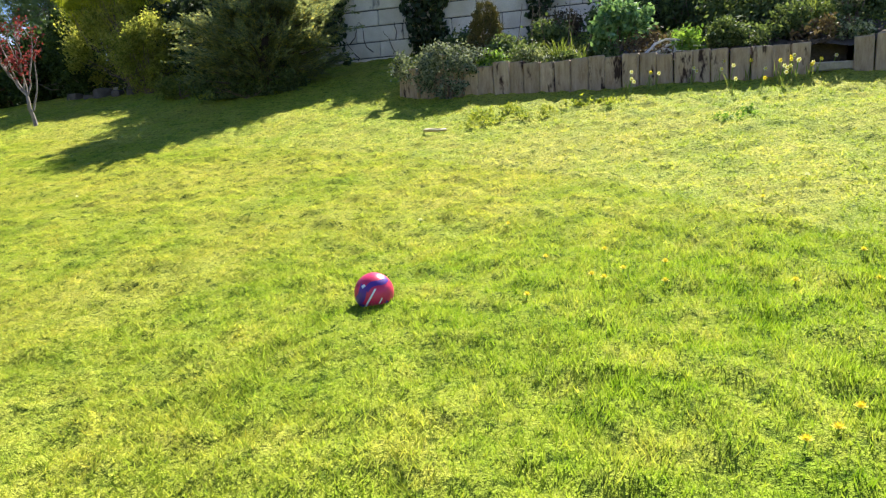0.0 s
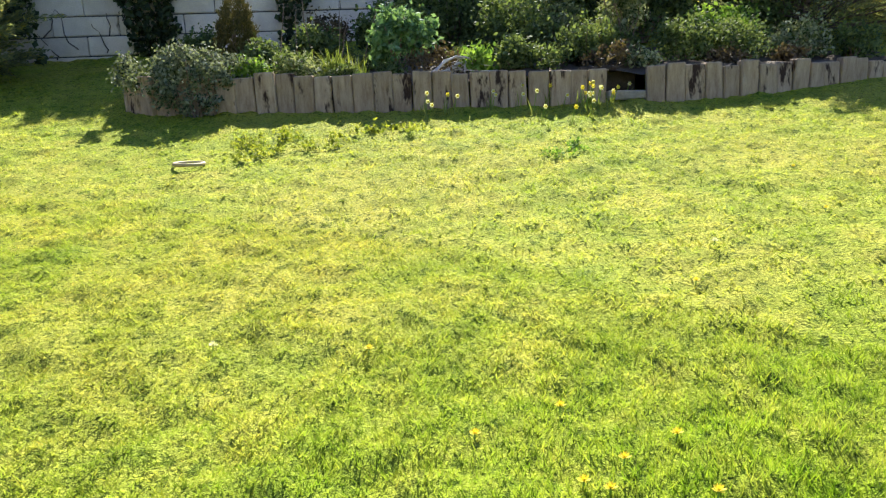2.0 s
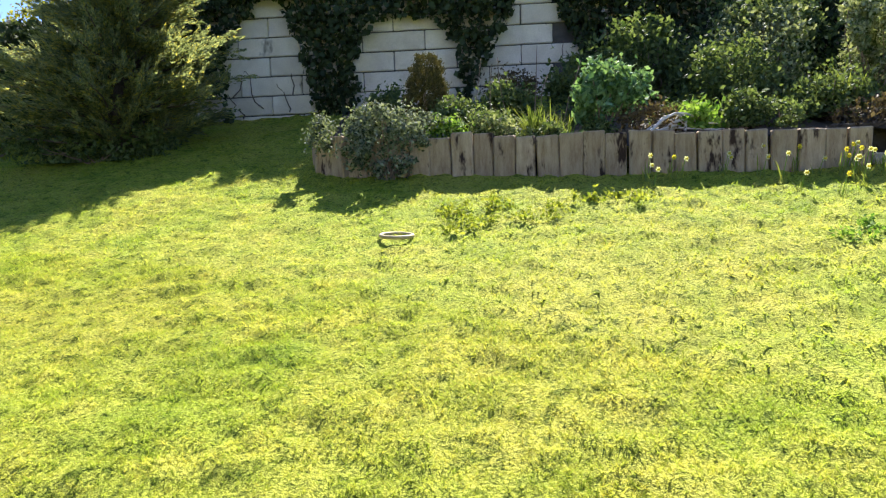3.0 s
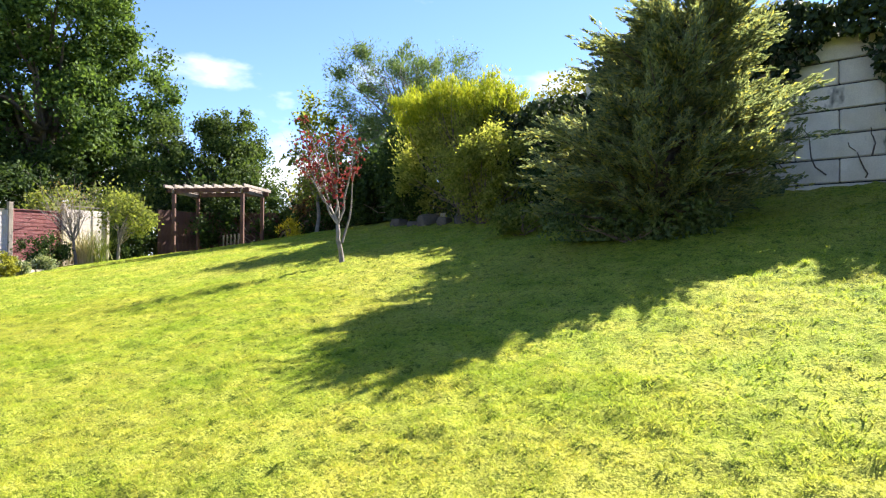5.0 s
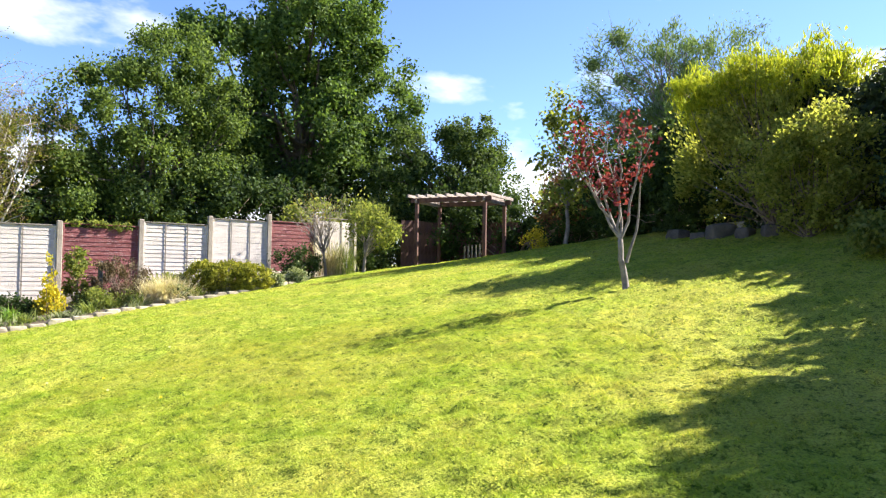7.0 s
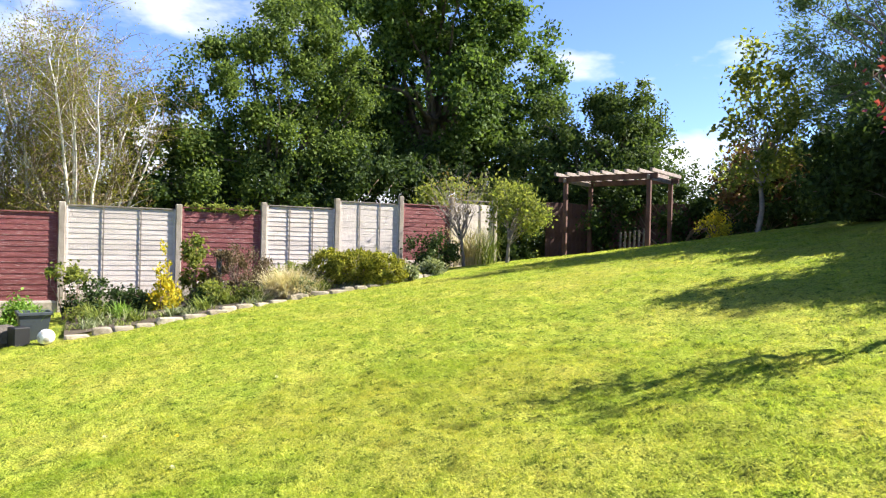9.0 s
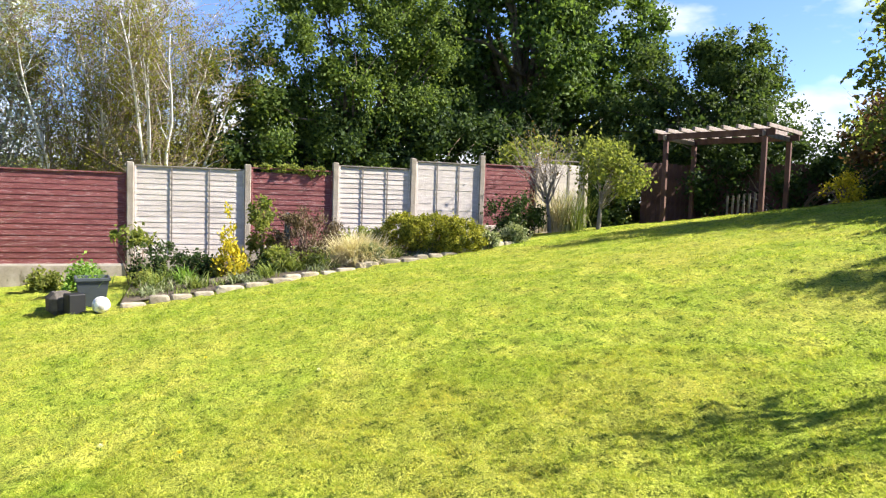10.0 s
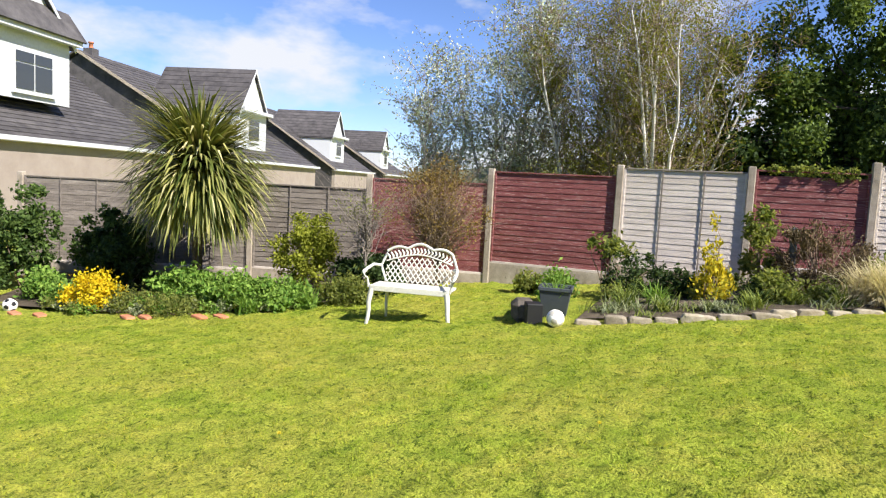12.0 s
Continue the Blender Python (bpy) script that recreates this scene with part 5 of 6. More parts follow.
shrub("yellow_bush", 4.15, -5.0, [(0, 0, 0.27, 0.38, 0.38, 0.27)], 3200, 0.055, L_GOLD, "rounded bright yellow bush in the flower bed", clumps=80, spread=0.05)
for x, y, lobes, n, sz, m, lab in (
        (1.9, -2.65, [(0, 0, 0.6, 0.5, 0.6, 0.6), (0, 0.1, 1.0, 0.38, 0.45, 0.4)], 8500, 0.06, leaf_mat("bronze_leaf", (0.14, 0.17, 0.015), (0.4, 0.42, 0.06), 0.45), "upright yellow-green conifer-like shrub"),
        (3.3, -3.0, [(0, 0, 0.28, 0.4, 0.45, 0.26)], 3000, 0.075, L_BRIGHT, "fresh green leafy perennial"),
        (3.4, -3.9, [(0, 0, 0.3, 0.45, 0.5, 0.28)], 3000, 0.085, L_BRIGHT, "fresh green leafy perennial"),
        (3.1, -2.3, [(0, 0, 0.22, 0.45, 0.4, 0.22)], 2500, 0.075, L_BRIGHT, "fresh green leafy perennial"),
        (3.9, -4.4, [(0, 0, 0.15, 0.3, 0.4, 0.14)], 1600, 0.05, L_OLIVE, "low grey-green perennial"),
        (4.0, -3.6, [(0, 0, 0.12, 0.3, 0.4, 0.12)], 1500, 0.05, L_OLIVE, "low grey-green perennial"),
        (1.7, -1.5, [(0, 0, 0.35, 0.6, 0.6, 0.35)], 4500, 0.08, L_DARK, "dark green spreading shrub behind the bench"),
        (2.4, -1.5, [(0, 0, 0.18, 0.5, 0.45, 0.2)], 2200, 0.06, L_OLIVE, "low bushy perennial beside the bench"),
        (2.6, -6.4, [(0, 0, 0.7, 0.55, 0.7, 0.65), (0, 0.3, 1.1, 0.3, 0.35, 0.35)], 6500, 0.085, L_MID, "tall glossy laurel bush against the fence"),
        (3.0, -5.7, [(0, 0, 0.55, 0.5, 0.6, 0.5), (-0.1, -0.1, 0.95, 0.35, 0.45, 0.35)], 6000, 0.08, L_DARK, "dark laurel bush behind the yellow bush"),
        (3.5, -7.4, [(0, 0, 0.9, 0.5, 0.7, 0.85)], 6000, 0.085, L_MID, "tall leafy bush at the end of the bed"),
        (3.7, -8.3, [(0, 0, 0.9, 0.6, 0.8, 0.9)], 6000, 0.085, L_DARK, "tall dark laurel at the corner"),
        (4.5, -7.3, [(0, 0, 0.4, 0.4, 0.5, 0.4)], 3000, 0.07, L_MID, "leafy bush at the corner"),
        (3.95, -6.3, [(0, 0, 0.25, 0.3, 0.3, 0.22)], 1800, 0.07, L_BRIGHT, "small fresh green bush behind a ball"),
        (4.0, -5.7, [(0, 0, 0.2, 0.3, 0.35, 0.2)], 1500, 0.07, L_BRIGHT, "small fresh green perennial")):
    shrub("border_shrub", x, y, lobes, n, sz, m, lab + " in the border", clumps=90, spread=0.07, group="border shrubs")
for x, y, s in ((3.9, -4.0, 0.35), (3.6, -2.5, 0.4), (3.5, -2.9, 0.3), (3.0, -1.9, 0.35), (2.9, -5.0, 0.4)):
    strap_plant("strap_plant", x, y, 70, s, 0.03, L_BRIGHT, "clump of broad fresh green leaves", 0.6, 0.5, group="strap plants")
tree("twiggy_tree", 1.25, -0.5, 0.8, 0.035, [(0, -0.1, 1.4, 0.6, 1.0, 0.85), (0, -0.1, 1.9, 0.4, 0.6, 0.5)], 6500, 0.042, L_BROWN, M_TWIG, "bushy half-bare small tree with brown buds behind the bench", clumps=150, spread=0.12, limbs=150, stems=1, twiggy=4, shell=0.1, limb_r=0.5)
tree("twiggy_tree", 2.15, -1.4, 1.15, 0.028, [(0, 0, 1.5, 0.4, 0.5, 0.4)], 500, 0.04, L_OLIVE, M_GBARK, "small pale-stemmed tree with fine bare twigs", clumps=70, spread=0.1, limbs=50, twiggy=4, shell=0.1, limb_r=0.5)

# ---- plants of the raised bed ----
shrub("ivy_mound", 19.85, 5.38, [(-0.05, 0.0, 0.34, 0.4, 0.2, 0.36), (0.0, 0.15, 0.56, 0.42, 0.3, 0.16), (-0.55, 0.35, 0.5, 0.3, 0.25, 0.16), (0.55, 0.2, 0.5, 0.25, 0.2, 0.12)], 9000, 0.042, leaf_mat("ivy_mound_leaf", (0.035, 0.06, 0.03), (0.3, 0.33, 0.24), 0.3), "grey-green trailing mound spilling over the sleepers", clumps=180, spread=0.05, shell=0.7)
shrub("dwarf_conifer", 20.33, 6.6, [(0, 0, 0.36, 0.26, 0.26, 0.4), (0, 0, 0.62, 0.2, 0.2, 0.3)], 26000, 0.032, leaf_mat("dull_conifer", (0.07, 0.07, 0.025), (0.2, 0.16, 0.065), 0.2), "egg-shaped dull green dwarf conifer with bronzed top", clumps=900, spread=0.018, aspect=0.3, along=0.3, z=bed_z(20.33, 6.6), shell=0.9)
shrub("tree_peony", 22.1, 5.6, [(0, 0, 0.35, 0.34, 0.3, 0.32), (0.12, 0, 0.5, 0.28, 0.25, 0.2)], 2600, 0.085, leaf_mat("peony_leaf", (0.08, 0.17, 0.07), (0.26, 0.4, 0.2), 0.35), "fresh bright green leafy shrub in the raised bed", clumps=60, spread=0.06, z=bed_z(22.1, 5.6))
shrub("laurustinus", 25.1, 5.7, [(0, 0, 0.65, 0.33, 0.3, 0.5), (0, 0, 1.0, 0.3, 0.28, 0.28)], 4500, 0.055, L_VARI, "rounded shrub with pale shining leaves", clumps=90, spread=0.06, z=bed_z(25.1, 5.7))
for x, y, sz, n, s, m, lab in ((20.9, 5.6, 0.2, 1500, 0.04, L_SAGE, "small rounded green shrub"), (20.45, 5.65, 0.16, 1200, 0.06, L_BRIGHT, "bright yellow-green leafy perennial"), (20.1, 5.75, 0.15, 1200, 0.05, L_VARI, "low pale-leaved perennial"), (22.9, 5.2, 0.14, 700, 0.07, L_BRIGHT, "small leafy perennial"), (23.35, 5.1, 0.2, 900, 0.06, L_SAGE, "small leafy perennial"), (23.8, 6.2, 0.5, 3000, 0.06, L_SAGE, "dark twiggy shrub"), (22.4, 7.2, 0.5, 3500, 0.07, L_SAGE, "dark shrub before the wall"), (21.5, 7.6, 0.35, 2500, 0.05, L_HEATH, "brown twiggy shrub before the wall"), (21.3, 6.6, 0.3, 2200, 0.06, L_SAGE, "low green ground cover"), (20.6, 6.3, 0.25, 1800, 0.06, L_SAGE, "low green ground cover"), (24.3, 5.2, 0.3, 1800, 0.06, L_SAGE, "dark small shrub"), (25.3, 4.7, 0.3, 2200, 0.05, L_SAGE, "yellow-green feathery shrub"), (25.8, 4.5, 0.3, 2400, 0.045, L_SAGE, "rounded olive-green shrub over the sleepers"), (26.3, 5.3, 0.35, 2200, 0.07, L_BRIGHT, "fresh green rounded shrub"), (26.9, 4.7, 0.28, 2200, 0.05, L_VARI, "pale-leaved spreading shrub"), (27.5, 4.5, 0.25, 1500, 0.05, L_SAGE, "low green shrub"), (24.5, 6.8, 0.75, 4500, 0.06, L_VARI, "tall shrub with small pale leaves"), (23.3, 7.4, 0.7, 4500, 0.08, L_SAGE, "dark evergreen shrub by the wall"), (26.2, 7.0, 0.8, 5000, 0.08, L_SAGE, "dark tall shrub by the wall"), (27.6, 6.2, 0.6, 4000, 0.08, L_SAGE, "dark tall shrub"), (24.9, 7.6, 0.9, 5000, 0.09, L_SAGE, "dark evergreen shrub by the wall"), (19.9, 7.6, 0.3, 1800, 0.06, L_SAGE, "low green shrub before the wall")):
    shrub("bed_shrub", x, y, [(0, 0, sz * 0.75, sz, sz * 0.9, sz * 0.8)], n, s, m, lab + " in the raised bed", clumps=60, spread=0.05 + sz * 0.1, z=bed_z(x, y), group="raised bed shrubs")
for x, y, s, n in ((21.35, 5.6, 0.4, 110), (20.0, 6.0, 0.3, 60), (21.6, 5.5, 0.3, 70), (24.5, 5.3, 0.6, 80), (21.1, 6.2, 0.35, 70)):
    strap_plant("strap_plant", x, y, n, s, 0.016, L_STRAP, "clump of long arching leaves in the raised bed", 0.5, 0.5, z=bed_z(x, y), group="strap plants")
face = part("bed_soil_face", box(0.62, 0.06, 0.42, 0.02, jitter=0.02, seed=2), M_SOIL, None)
face.matrix_basis = pose(24.24, 4.62, 0.98, 0, 0, -14)
tagged(face, "dark soil face in the gap of the sleepers", "soil", kind="structure")
rr3 = random.Random(21)
for k in range(44):
    x = rr3.uniform(19.4, 27.8)
    y = float(np.interp(x, [19, 19.4, 20.75, 24, 26, 30.5], [6, 5.66, 5.3, 4.28, 3.9, 4.3])) + rr3.uniform(0.25, 2.6)
    sz = rr3.uniform(0.1, 0.24)
    shrub("ground_cover", x, y, [(0, 0, sz * 0.6, sz * 1.5, sz * 1.3, sz * 0.6)], 700, 0.05, (L_SAGE, L_SAGE, L_VARI, L_SAGE, L_HEATH)[k % 5], ("low olive ground cover plant in the raised bed", "low dark green plant in the raised bed", "low pale-leaved plant in the raised bed", "low olive ground cover plant in the raised bed", "low brown twiggy plant in the raised bed")[k % 5], "plant", "raised bed ground cover", clumps=26, spread=0.05, twigs=4, z=bed_z(x, y) - 0.02)
# tall dry stalks
for x, y in ((21.0, 6.2), (21.2, 6.4), (21.45, 6.1), (21.5, 6.3), (20.8, 6.0), (21.7, 5.9)):
    V, F = tubes([bent((0, 0, 0), (rng.normal(0, 0.1), rng.normal(0, 0.05), rng.uniform(0.6, 0.95)), 0.006, 0.004, 5, 0.04)], 5)
    o = mesh_np("dry_stalk", V, F, M_TWIG, None, True)
    o.matrix_basis = pose(x, y, bed_z(x, y) - 0.02)
    tagged(o, "tall thin dry flower stalk in the raised bed", "stalk", "dry stalks")
# pile of cut branches
t = thing("branch_pile", 22.75, 5.2, bed_z(22.75, 5.2), "arched pile of pale cut branches on the raised bed", "branches")
for _ in range(14):
    V, F = tubes([bent((rng.uniform(-0.4, 0), rng.uniform(-0.15, 0.15), 0.0), (rng.uniform(0, 0.4), rng.uniform(-0.15, 0.15), rng.uniform(0, 0.1)), 0.014, 0.008, 6, 0.1, rng.uniform(0.03, 0.17))], 6)
    mesh_np("branch", V, F, M_BIRCH, t, True)


# ---- daffodils and dandelions ----
def daffodil(x, y, h, pale):
    t = thing("daffodil", x, y, G(x, y), "pale cream daffodil on the lawn edge" if pale else "yellow daffodil on the lawn edge", "flower", "daffodils")
    st = bent((0, 0, -0.01), (0.03, -0.02, h), 0.004, 0.003, 5, 0.03)
    V, F = tubes([st], 5)
    mesh_np("stem", V, F, L_BRIGHT, t, True)
    V, F = [], []
    for k in range(6):
        a = k * math.pi / 3
        d, s2 = Vector((math.cos(a), -0.35, math.sin(a))), Vector((-math.sin(a), 0, math.cos(a)))
        c = Vector((0.03, -0.03, h))
        b0 = len(V)
        V += [tuple(c), tuple(c + d * 0.014 + s2 * 0.009), tuple(c + d * 0.026), tuple(c + d * 0.014 - s2 * 0.009)]
        F.append((b0, b0 + 1, b0 + 2, b0 + 3))
    mesh_np("petals", V, F, L_PALEP if pale else L_PETAL, t)
    V, F = tubes([[((0.03, -0.03, h), 0.009), ((0.03, -0.053, h), 0.012)]], 8)
    mesh_np("trumpet", V, F, L_PETAL, t, True)
    V, F = straps((0, 0, -0.01), 5, h * 0.9, 0.012, 0.3, 0.3, 0.02)
    tagged(mesh_np("leaf_tuft", V, F, L_STRAP, t), kind="stuff")


r = random.Random(11)
for cx, cy, n, sp in ((22.15, 4.4, 3, 0.06), (22.75, 4.4, 6, 0.25), (23.1, 4.2, 4, 0.2), (23.55, 3.95, 9, 0.18), (23.9, 4.1, 4, 0.15), (23.3, 3.8, 3, 0.15)):
    for _ in range(n):
        daffodil(cx + r.gauss(0, sp), cy + r.gauss(0, 0.1), r.uniform(0.14, 0.24), r.random() < 0.55)
for cx, cy in ((20.3, 3.9), (20.5, 3.7), (20.9, 3.7), (21.1, 3.75), (20.2, 3.5), (20.35, 4.1), (20.7, 4.15), (21.3, 4.0), (21.6, 4.05), (20.6, 3.95), (21.9, 3.9), (22.7, 2.6), (22.9, 2.7)):
    shrub("weed_tuft", cx + r.gauss(0, 0.05), cy, [(0, 0, 0.035, 0.16, 0.12, 0.04)], 130, 0.035, leaf_mat("weed_leaf", (0.16, 0.22, 0.03), (0.38, 0.4, 0.06)) if cy > 3.4 else L_BRIGHT, "tuft of broad-leaved weeds in the lawn", "weed", "weed tufts", clumps=14, spread=0.03, twigs=0)


def dandelion(x, y, white=False):
    t = thing("dandelion", x, y, G(x, y), "white dandelion clock in the grass" if white else "yellow dandelion flower in the grass", "flower", "dandelions")
    V, F = tubes([[((0, 0, 0), 0.003), ((0.004, 0, 0.022), 0.003)]], 5)
    mesh_np("stem", V, F, L_BRIGHT, t, True)
    V, F = [], []
    for k in range(22):
        a, e = k * 2.399, 0.25 + 1.1 * (k / 22)
        d = Vector((math.cos(a) * math.cos(e), math.sin(a) * math.cos(e), math.sin(e)))
        s2 = Vector((-math.sin(a), math.cos(a), 0))
        c = Vector((0.004, 0, 0.022))
        b0 = len(V)
        V += [tuple(c), tuple(c + d * 0.014 + s2 * 0.004), tuple(c + d * 0.022), tuple(c + d * 0.014 - s2 * 0.004)]
        F.append((b0, b0 + 1, b0 + 2, b0 + 3))
    mesh_np("petals", V, F, L_PALEP if white else L_PETAL, t)


SPOTS = [(20.8, -1.05), (21.45, -0.75), (21.4, -1.0), (22.2, -1.15), (21.9, -1.1), (21.15, -0.9), (21.1, -0.85), (21.25, -0.8), (20.9, -0.55), (22.6, -1.0), (22.3, -0.8), (21.2, -0.5), (22.9, -0.3), (21.6, -2.2), (21.5, -2.25), (21.7, -2.1), (20.7, 0.1), (22.2, 0.2), (16.2, 1.4), (16.4, 1.3), (9.3, 2.0), (11.0, 3.1), (9.6, 3.0), (8.0, 1.2), (23.5, 0.8), (24.0, 1.6), (23.3, -0.9), (7.5, 3.2)]
for x, y in SPOTS:
    dandelion(x, y)
for x, y in ((20.13, 0.34), (22.6, 0.6), (16.6, 2.0), (10.2, 2.9), (9.2, 2.6), (8.6, 3.9)):
    dandelion(x, y, True)

# ---- neighbouring houses beyond the low fence ----
O = Vector((11.66, 3.77))
DV, NV = Vector((-0.961, -0.275)), Vector((0.275, -0.961))
RZ = math.degrees(math.atan2(DV.y, DV.x))


def hp(s, l, z):
    q = O + DV * s + NV * l
    return (q.x, q.y, z)


def slab(name, corners, mat, parent, thick=0.1):
    """A thick quad from four corners."""
    a = [Vector(c) for c in corners]
    n = (a[1] - a[0]).cross(a[3] - a[0]).normalized() * thick
    V = [tuple(p) for p in a] + [tuple(p - n) for p in a]
    F = [(0, 1, 2, 3), (7, 6, 5, 4), (0, 4, 5, 1), (1, 5, 6, 2), (2, 6, 7, 3), (3, 7, 4, 0)]
    return mesh_np(name, V, F, mat, parent)


def tiled(parent, s0, s1, l0, z0, l1, z1, rows):
    """Rows of overlapping tiles on a slope."""
    for k in range(rows):
        f0, f1 = k / rows, (k + 1.25) / rows
        lift = 0.06
        slab("roof_course", [hp(s0, l0 + (l1 - l0) * f0, z0 + (z1 - z0) * f0 + lift), hp(s1, l0 + (l1 - l0) * f0, z0 + (z1 - z0) * f0 + lift),
                          hp(s1, l0 + (l1 - l0) * min(f1, 1), z0 + (z1 - z0) * min(f1, 1) + 0.012), hp(s0, l0 + (l1 - l0) * min(f1, 1), z0 + (z1 - z0) * min(f1, 1) + 0.012)], M_TILE, parent, 0.04)


def window_at(parent, s0, s1, l, z0, z1):
    part_w = slab("window_frame", [hp(s0, l, z0), hp(s1, l, z0), hp(s1, l, z1), hp(s0, l, z1)], M_TRIM, parent, -0.06)
    e = 0.09
    m = (s0 + s1) / 2
    for a, b in ((s0 + e, m - e / 2), (m + e / 2, s1 - e)):
        zm = z0 + (z1 - z0) * 0.68
        for c, d in ((z0 + e, zm - 0.03), (zm + 0.03, z1 - e)):
            slab("pane", [hp(a, l - 0.075, c), hp(b, l - 0.075, c), hp(b, l - 0.075, d), hp(a, l - 0.075, d)], M_GLASS, part_w, -0.02)
    slab("sill", [hp(s0 - 0.1, l - 0.14, z0 - 0.02), hp(s1 + 0.1, l - 0.14, z0 - 0.02), hp(s1 + 0.1, l + 0.05, z0 - 0.02), hp(s0 - 0.1, l + 0.05, z0 - 0.02)], M_TRIM, parent, 0.08)


def dormer(parent, s0, s1, lf, z0, z1, apex, back, win, gable_mat=None):
    """A gabled dormer whose face stands at lf."""
    m = (s0 + s1) / 2
    slab("dormer_wall", [hp(s0, lf, z0), hp(s1, lf, z0), hp(s1, lf, z1), hp(s0, lf, z1)], M_TRIM, parent, -0.12)
    V = [hp(s0, lf, z1), hp(s1, lf, z1), hp(m, lf, apex)]
    V += [hp(s0, lf + 0.12, z1), hp(s1, lf + 0.12, z1), hp(m, lf + 0.12, apex)]
    mesh_np("gable", V, [(0, 1, 2), (5, 4, 3)], gable_mat or M_TRIM, parent)
    slab("fascia", [hp(s0 - 0.2, lf - 0.3, z1 - 0.12), hp(s1 + 0.2, lf - 0.3, z1 - 0.12), hp(s1 + 0.2, lf - 0.3, z1 + 0.1), hp(s0 - 0.2, lf - 0.3, z1 + 0.1)], M_TRIM, parent, -0.3)
    for s in (s0, s1):
        slab("dormer_cheek", [hp(s, lf, z0), hp(s, back, z0), hp(s, back, z1), hp(s, lf, z1)], M_TRIM, parent, 0.1)
    for s in (s0 - 0.25, s1 + 0.25):
        zl = z1 - 0.25 * (apex - z1) / (m - s0)
        slab("dormer_roof", [hp(s, lf - 0.25, zl), hp(m, lf - 0.25, apex + 0.05), hp(m, back, apex + 0.05), hp(s, back, zl)], M_TILE, parent, 0.1)
        out_n = 1 if s < m else -1
        for k in range(9):
            f0, f1 = k / 9, min(1, (k + 1.2) / 9)
            q = [hp(s + (m - s) * f, l, zl + (apex + 0.05 - zl) * f + up) for f, l, up in ((f0, lf - 0.25, 0.12), (f1, lf - 0.25, 0.08), (f1, back, 0.08), (f0, back, 0.12))]
            slab("roof_course", q, M_TILE, parent, 0.03 * out_n)
        slab("bargeboard", [hp(s, lf - 0.27, zl - 0.1), hp(m, lf - 0.27, apex - 0.05), hp(m, lf - 0.27, apex + 0.14), hp(s, lf - 0.27, zl + 0.1)], M_TRIM, parent, -0.04)
    if apex > 9.5:
        # tiled pent roof over the window
        slab("pent_roof", [hp(s0 - 0.1, lf - 0.75, z1 + 0.1), hp(s1 + 0.3, lf - 0.75, z1 + 0.1), hp(s1 + 0.1, lf - 0.02, z1 + 1.25), hp(s0 - 0.1, lf - 0.02, z1 + 1.25)], M_TILE, parent, 0.08)
    window_at(parent, *win)


def house(s0, s1, l0, eave, ridge, depth, dormers, label, chim=None, rows=34, end=None):
    t = thing("house", 0, 0, 0, label, "house", "row of houses")
    zb = -0.9
    slab("wall", [hp(s0 + 0.3, l0 + 0.4, zb), hp(s1 - 0.3, l0 + 0.4, zb), hp(s1 - 0.3, l0 + 0.4, eave), hp(s0 + 0.3, l0 + 0.4, eave)], M_RENDER, t, -0.3)
    for s in (s0 + 0.3, s1 - 0.3):
        V = [hp(s, l0 + 0.4, zb), hp(s, l0 + depth * 2 - 0.4, zb), hp(s, l0 + depth * 2 - 0.4, eave), hp(s, l0 + depth, ridge - 0.15), hp(s, l0 + 0.4, eave)]
        me = bpy.data.meshes.new("gable_wall")
        me.from_pydata(V + [tuple(Vector(p) + Vector((*DV, 0)) * 0.2) for p in V], [], [(0, 1, 2, 3, 4), (9, 8, 7, 6, 5)] + [(k, (k + 1) % 5, (k + 1) % 5 + 5, k + 5) for k in range(5)])
        me.materials.append(end or M_RENDER)
        g = new("gable_wall", me)
        g.parent = t
    tiled(t, s0, s1, l0, eave, l0 + depth, ridge, rows)
    slab("back_roof", [hp(s1, l0 + depth, ridge), hp(s1, l0 + depth * 2, eave), hp(s0, l0 + depth * 2, eave), hp(s0, l0 + depth, ridge)], M_TILE, t, -0.12)
    slab("gutter", [hp(s0, l0 - 0.12, eave - 0.12), hp(s1, l0 - 0.12, eave - 0.12), hp(s1, l0 - 0.12, eave + 0.05), hp(s0, l0 - 0.12, eave + 0.05)], M_TRIM, t, -0.14)
    slab("soffit", [hp(s0, l0 - 0.05, eave - 0.13), hp(s1, l0 - 0.05, eave - 0.13), hp(s1, l0 + 0.4, eave - 0.13), hp(s0, l0 + 0.4, eave - 0.13)], M_TRIM, t, 0.03)
    slab("verge", [hp(s0 - 0.03, l0, eave - 0.1), hp(s0 - 0.03, l0 + depth, ridge - 0.1), hp(s0 - 0.03, l0 + depth, ridge + 0.1), hp(s0 - 0.03, l0, eave + 0.1)], M_CONC, t, 0.06)
    for dm in dormers:
        dormer(t, *dm)
    if chim:
        s, l, z = chim
        c = box(0.7, 0.7, 1.2, 0.02)
        part("chimney", c, M_TILE, t, m=pose(*hp(s, l, z), 0, 0, RZ))
        V, F = tubes([[((0, 0, 0), 0.16), ((0, 0, 0.35), 0.13), ((0, 0, 0.36), 0.18), ((0, 0, 0.45), 0.18)]], 12)
        o = mesh_np("chimney_pot", V, F, M_TERRA, t, True)
        o.matrix_basis = pose(*hp(s, l, z + 1.2))
    return t


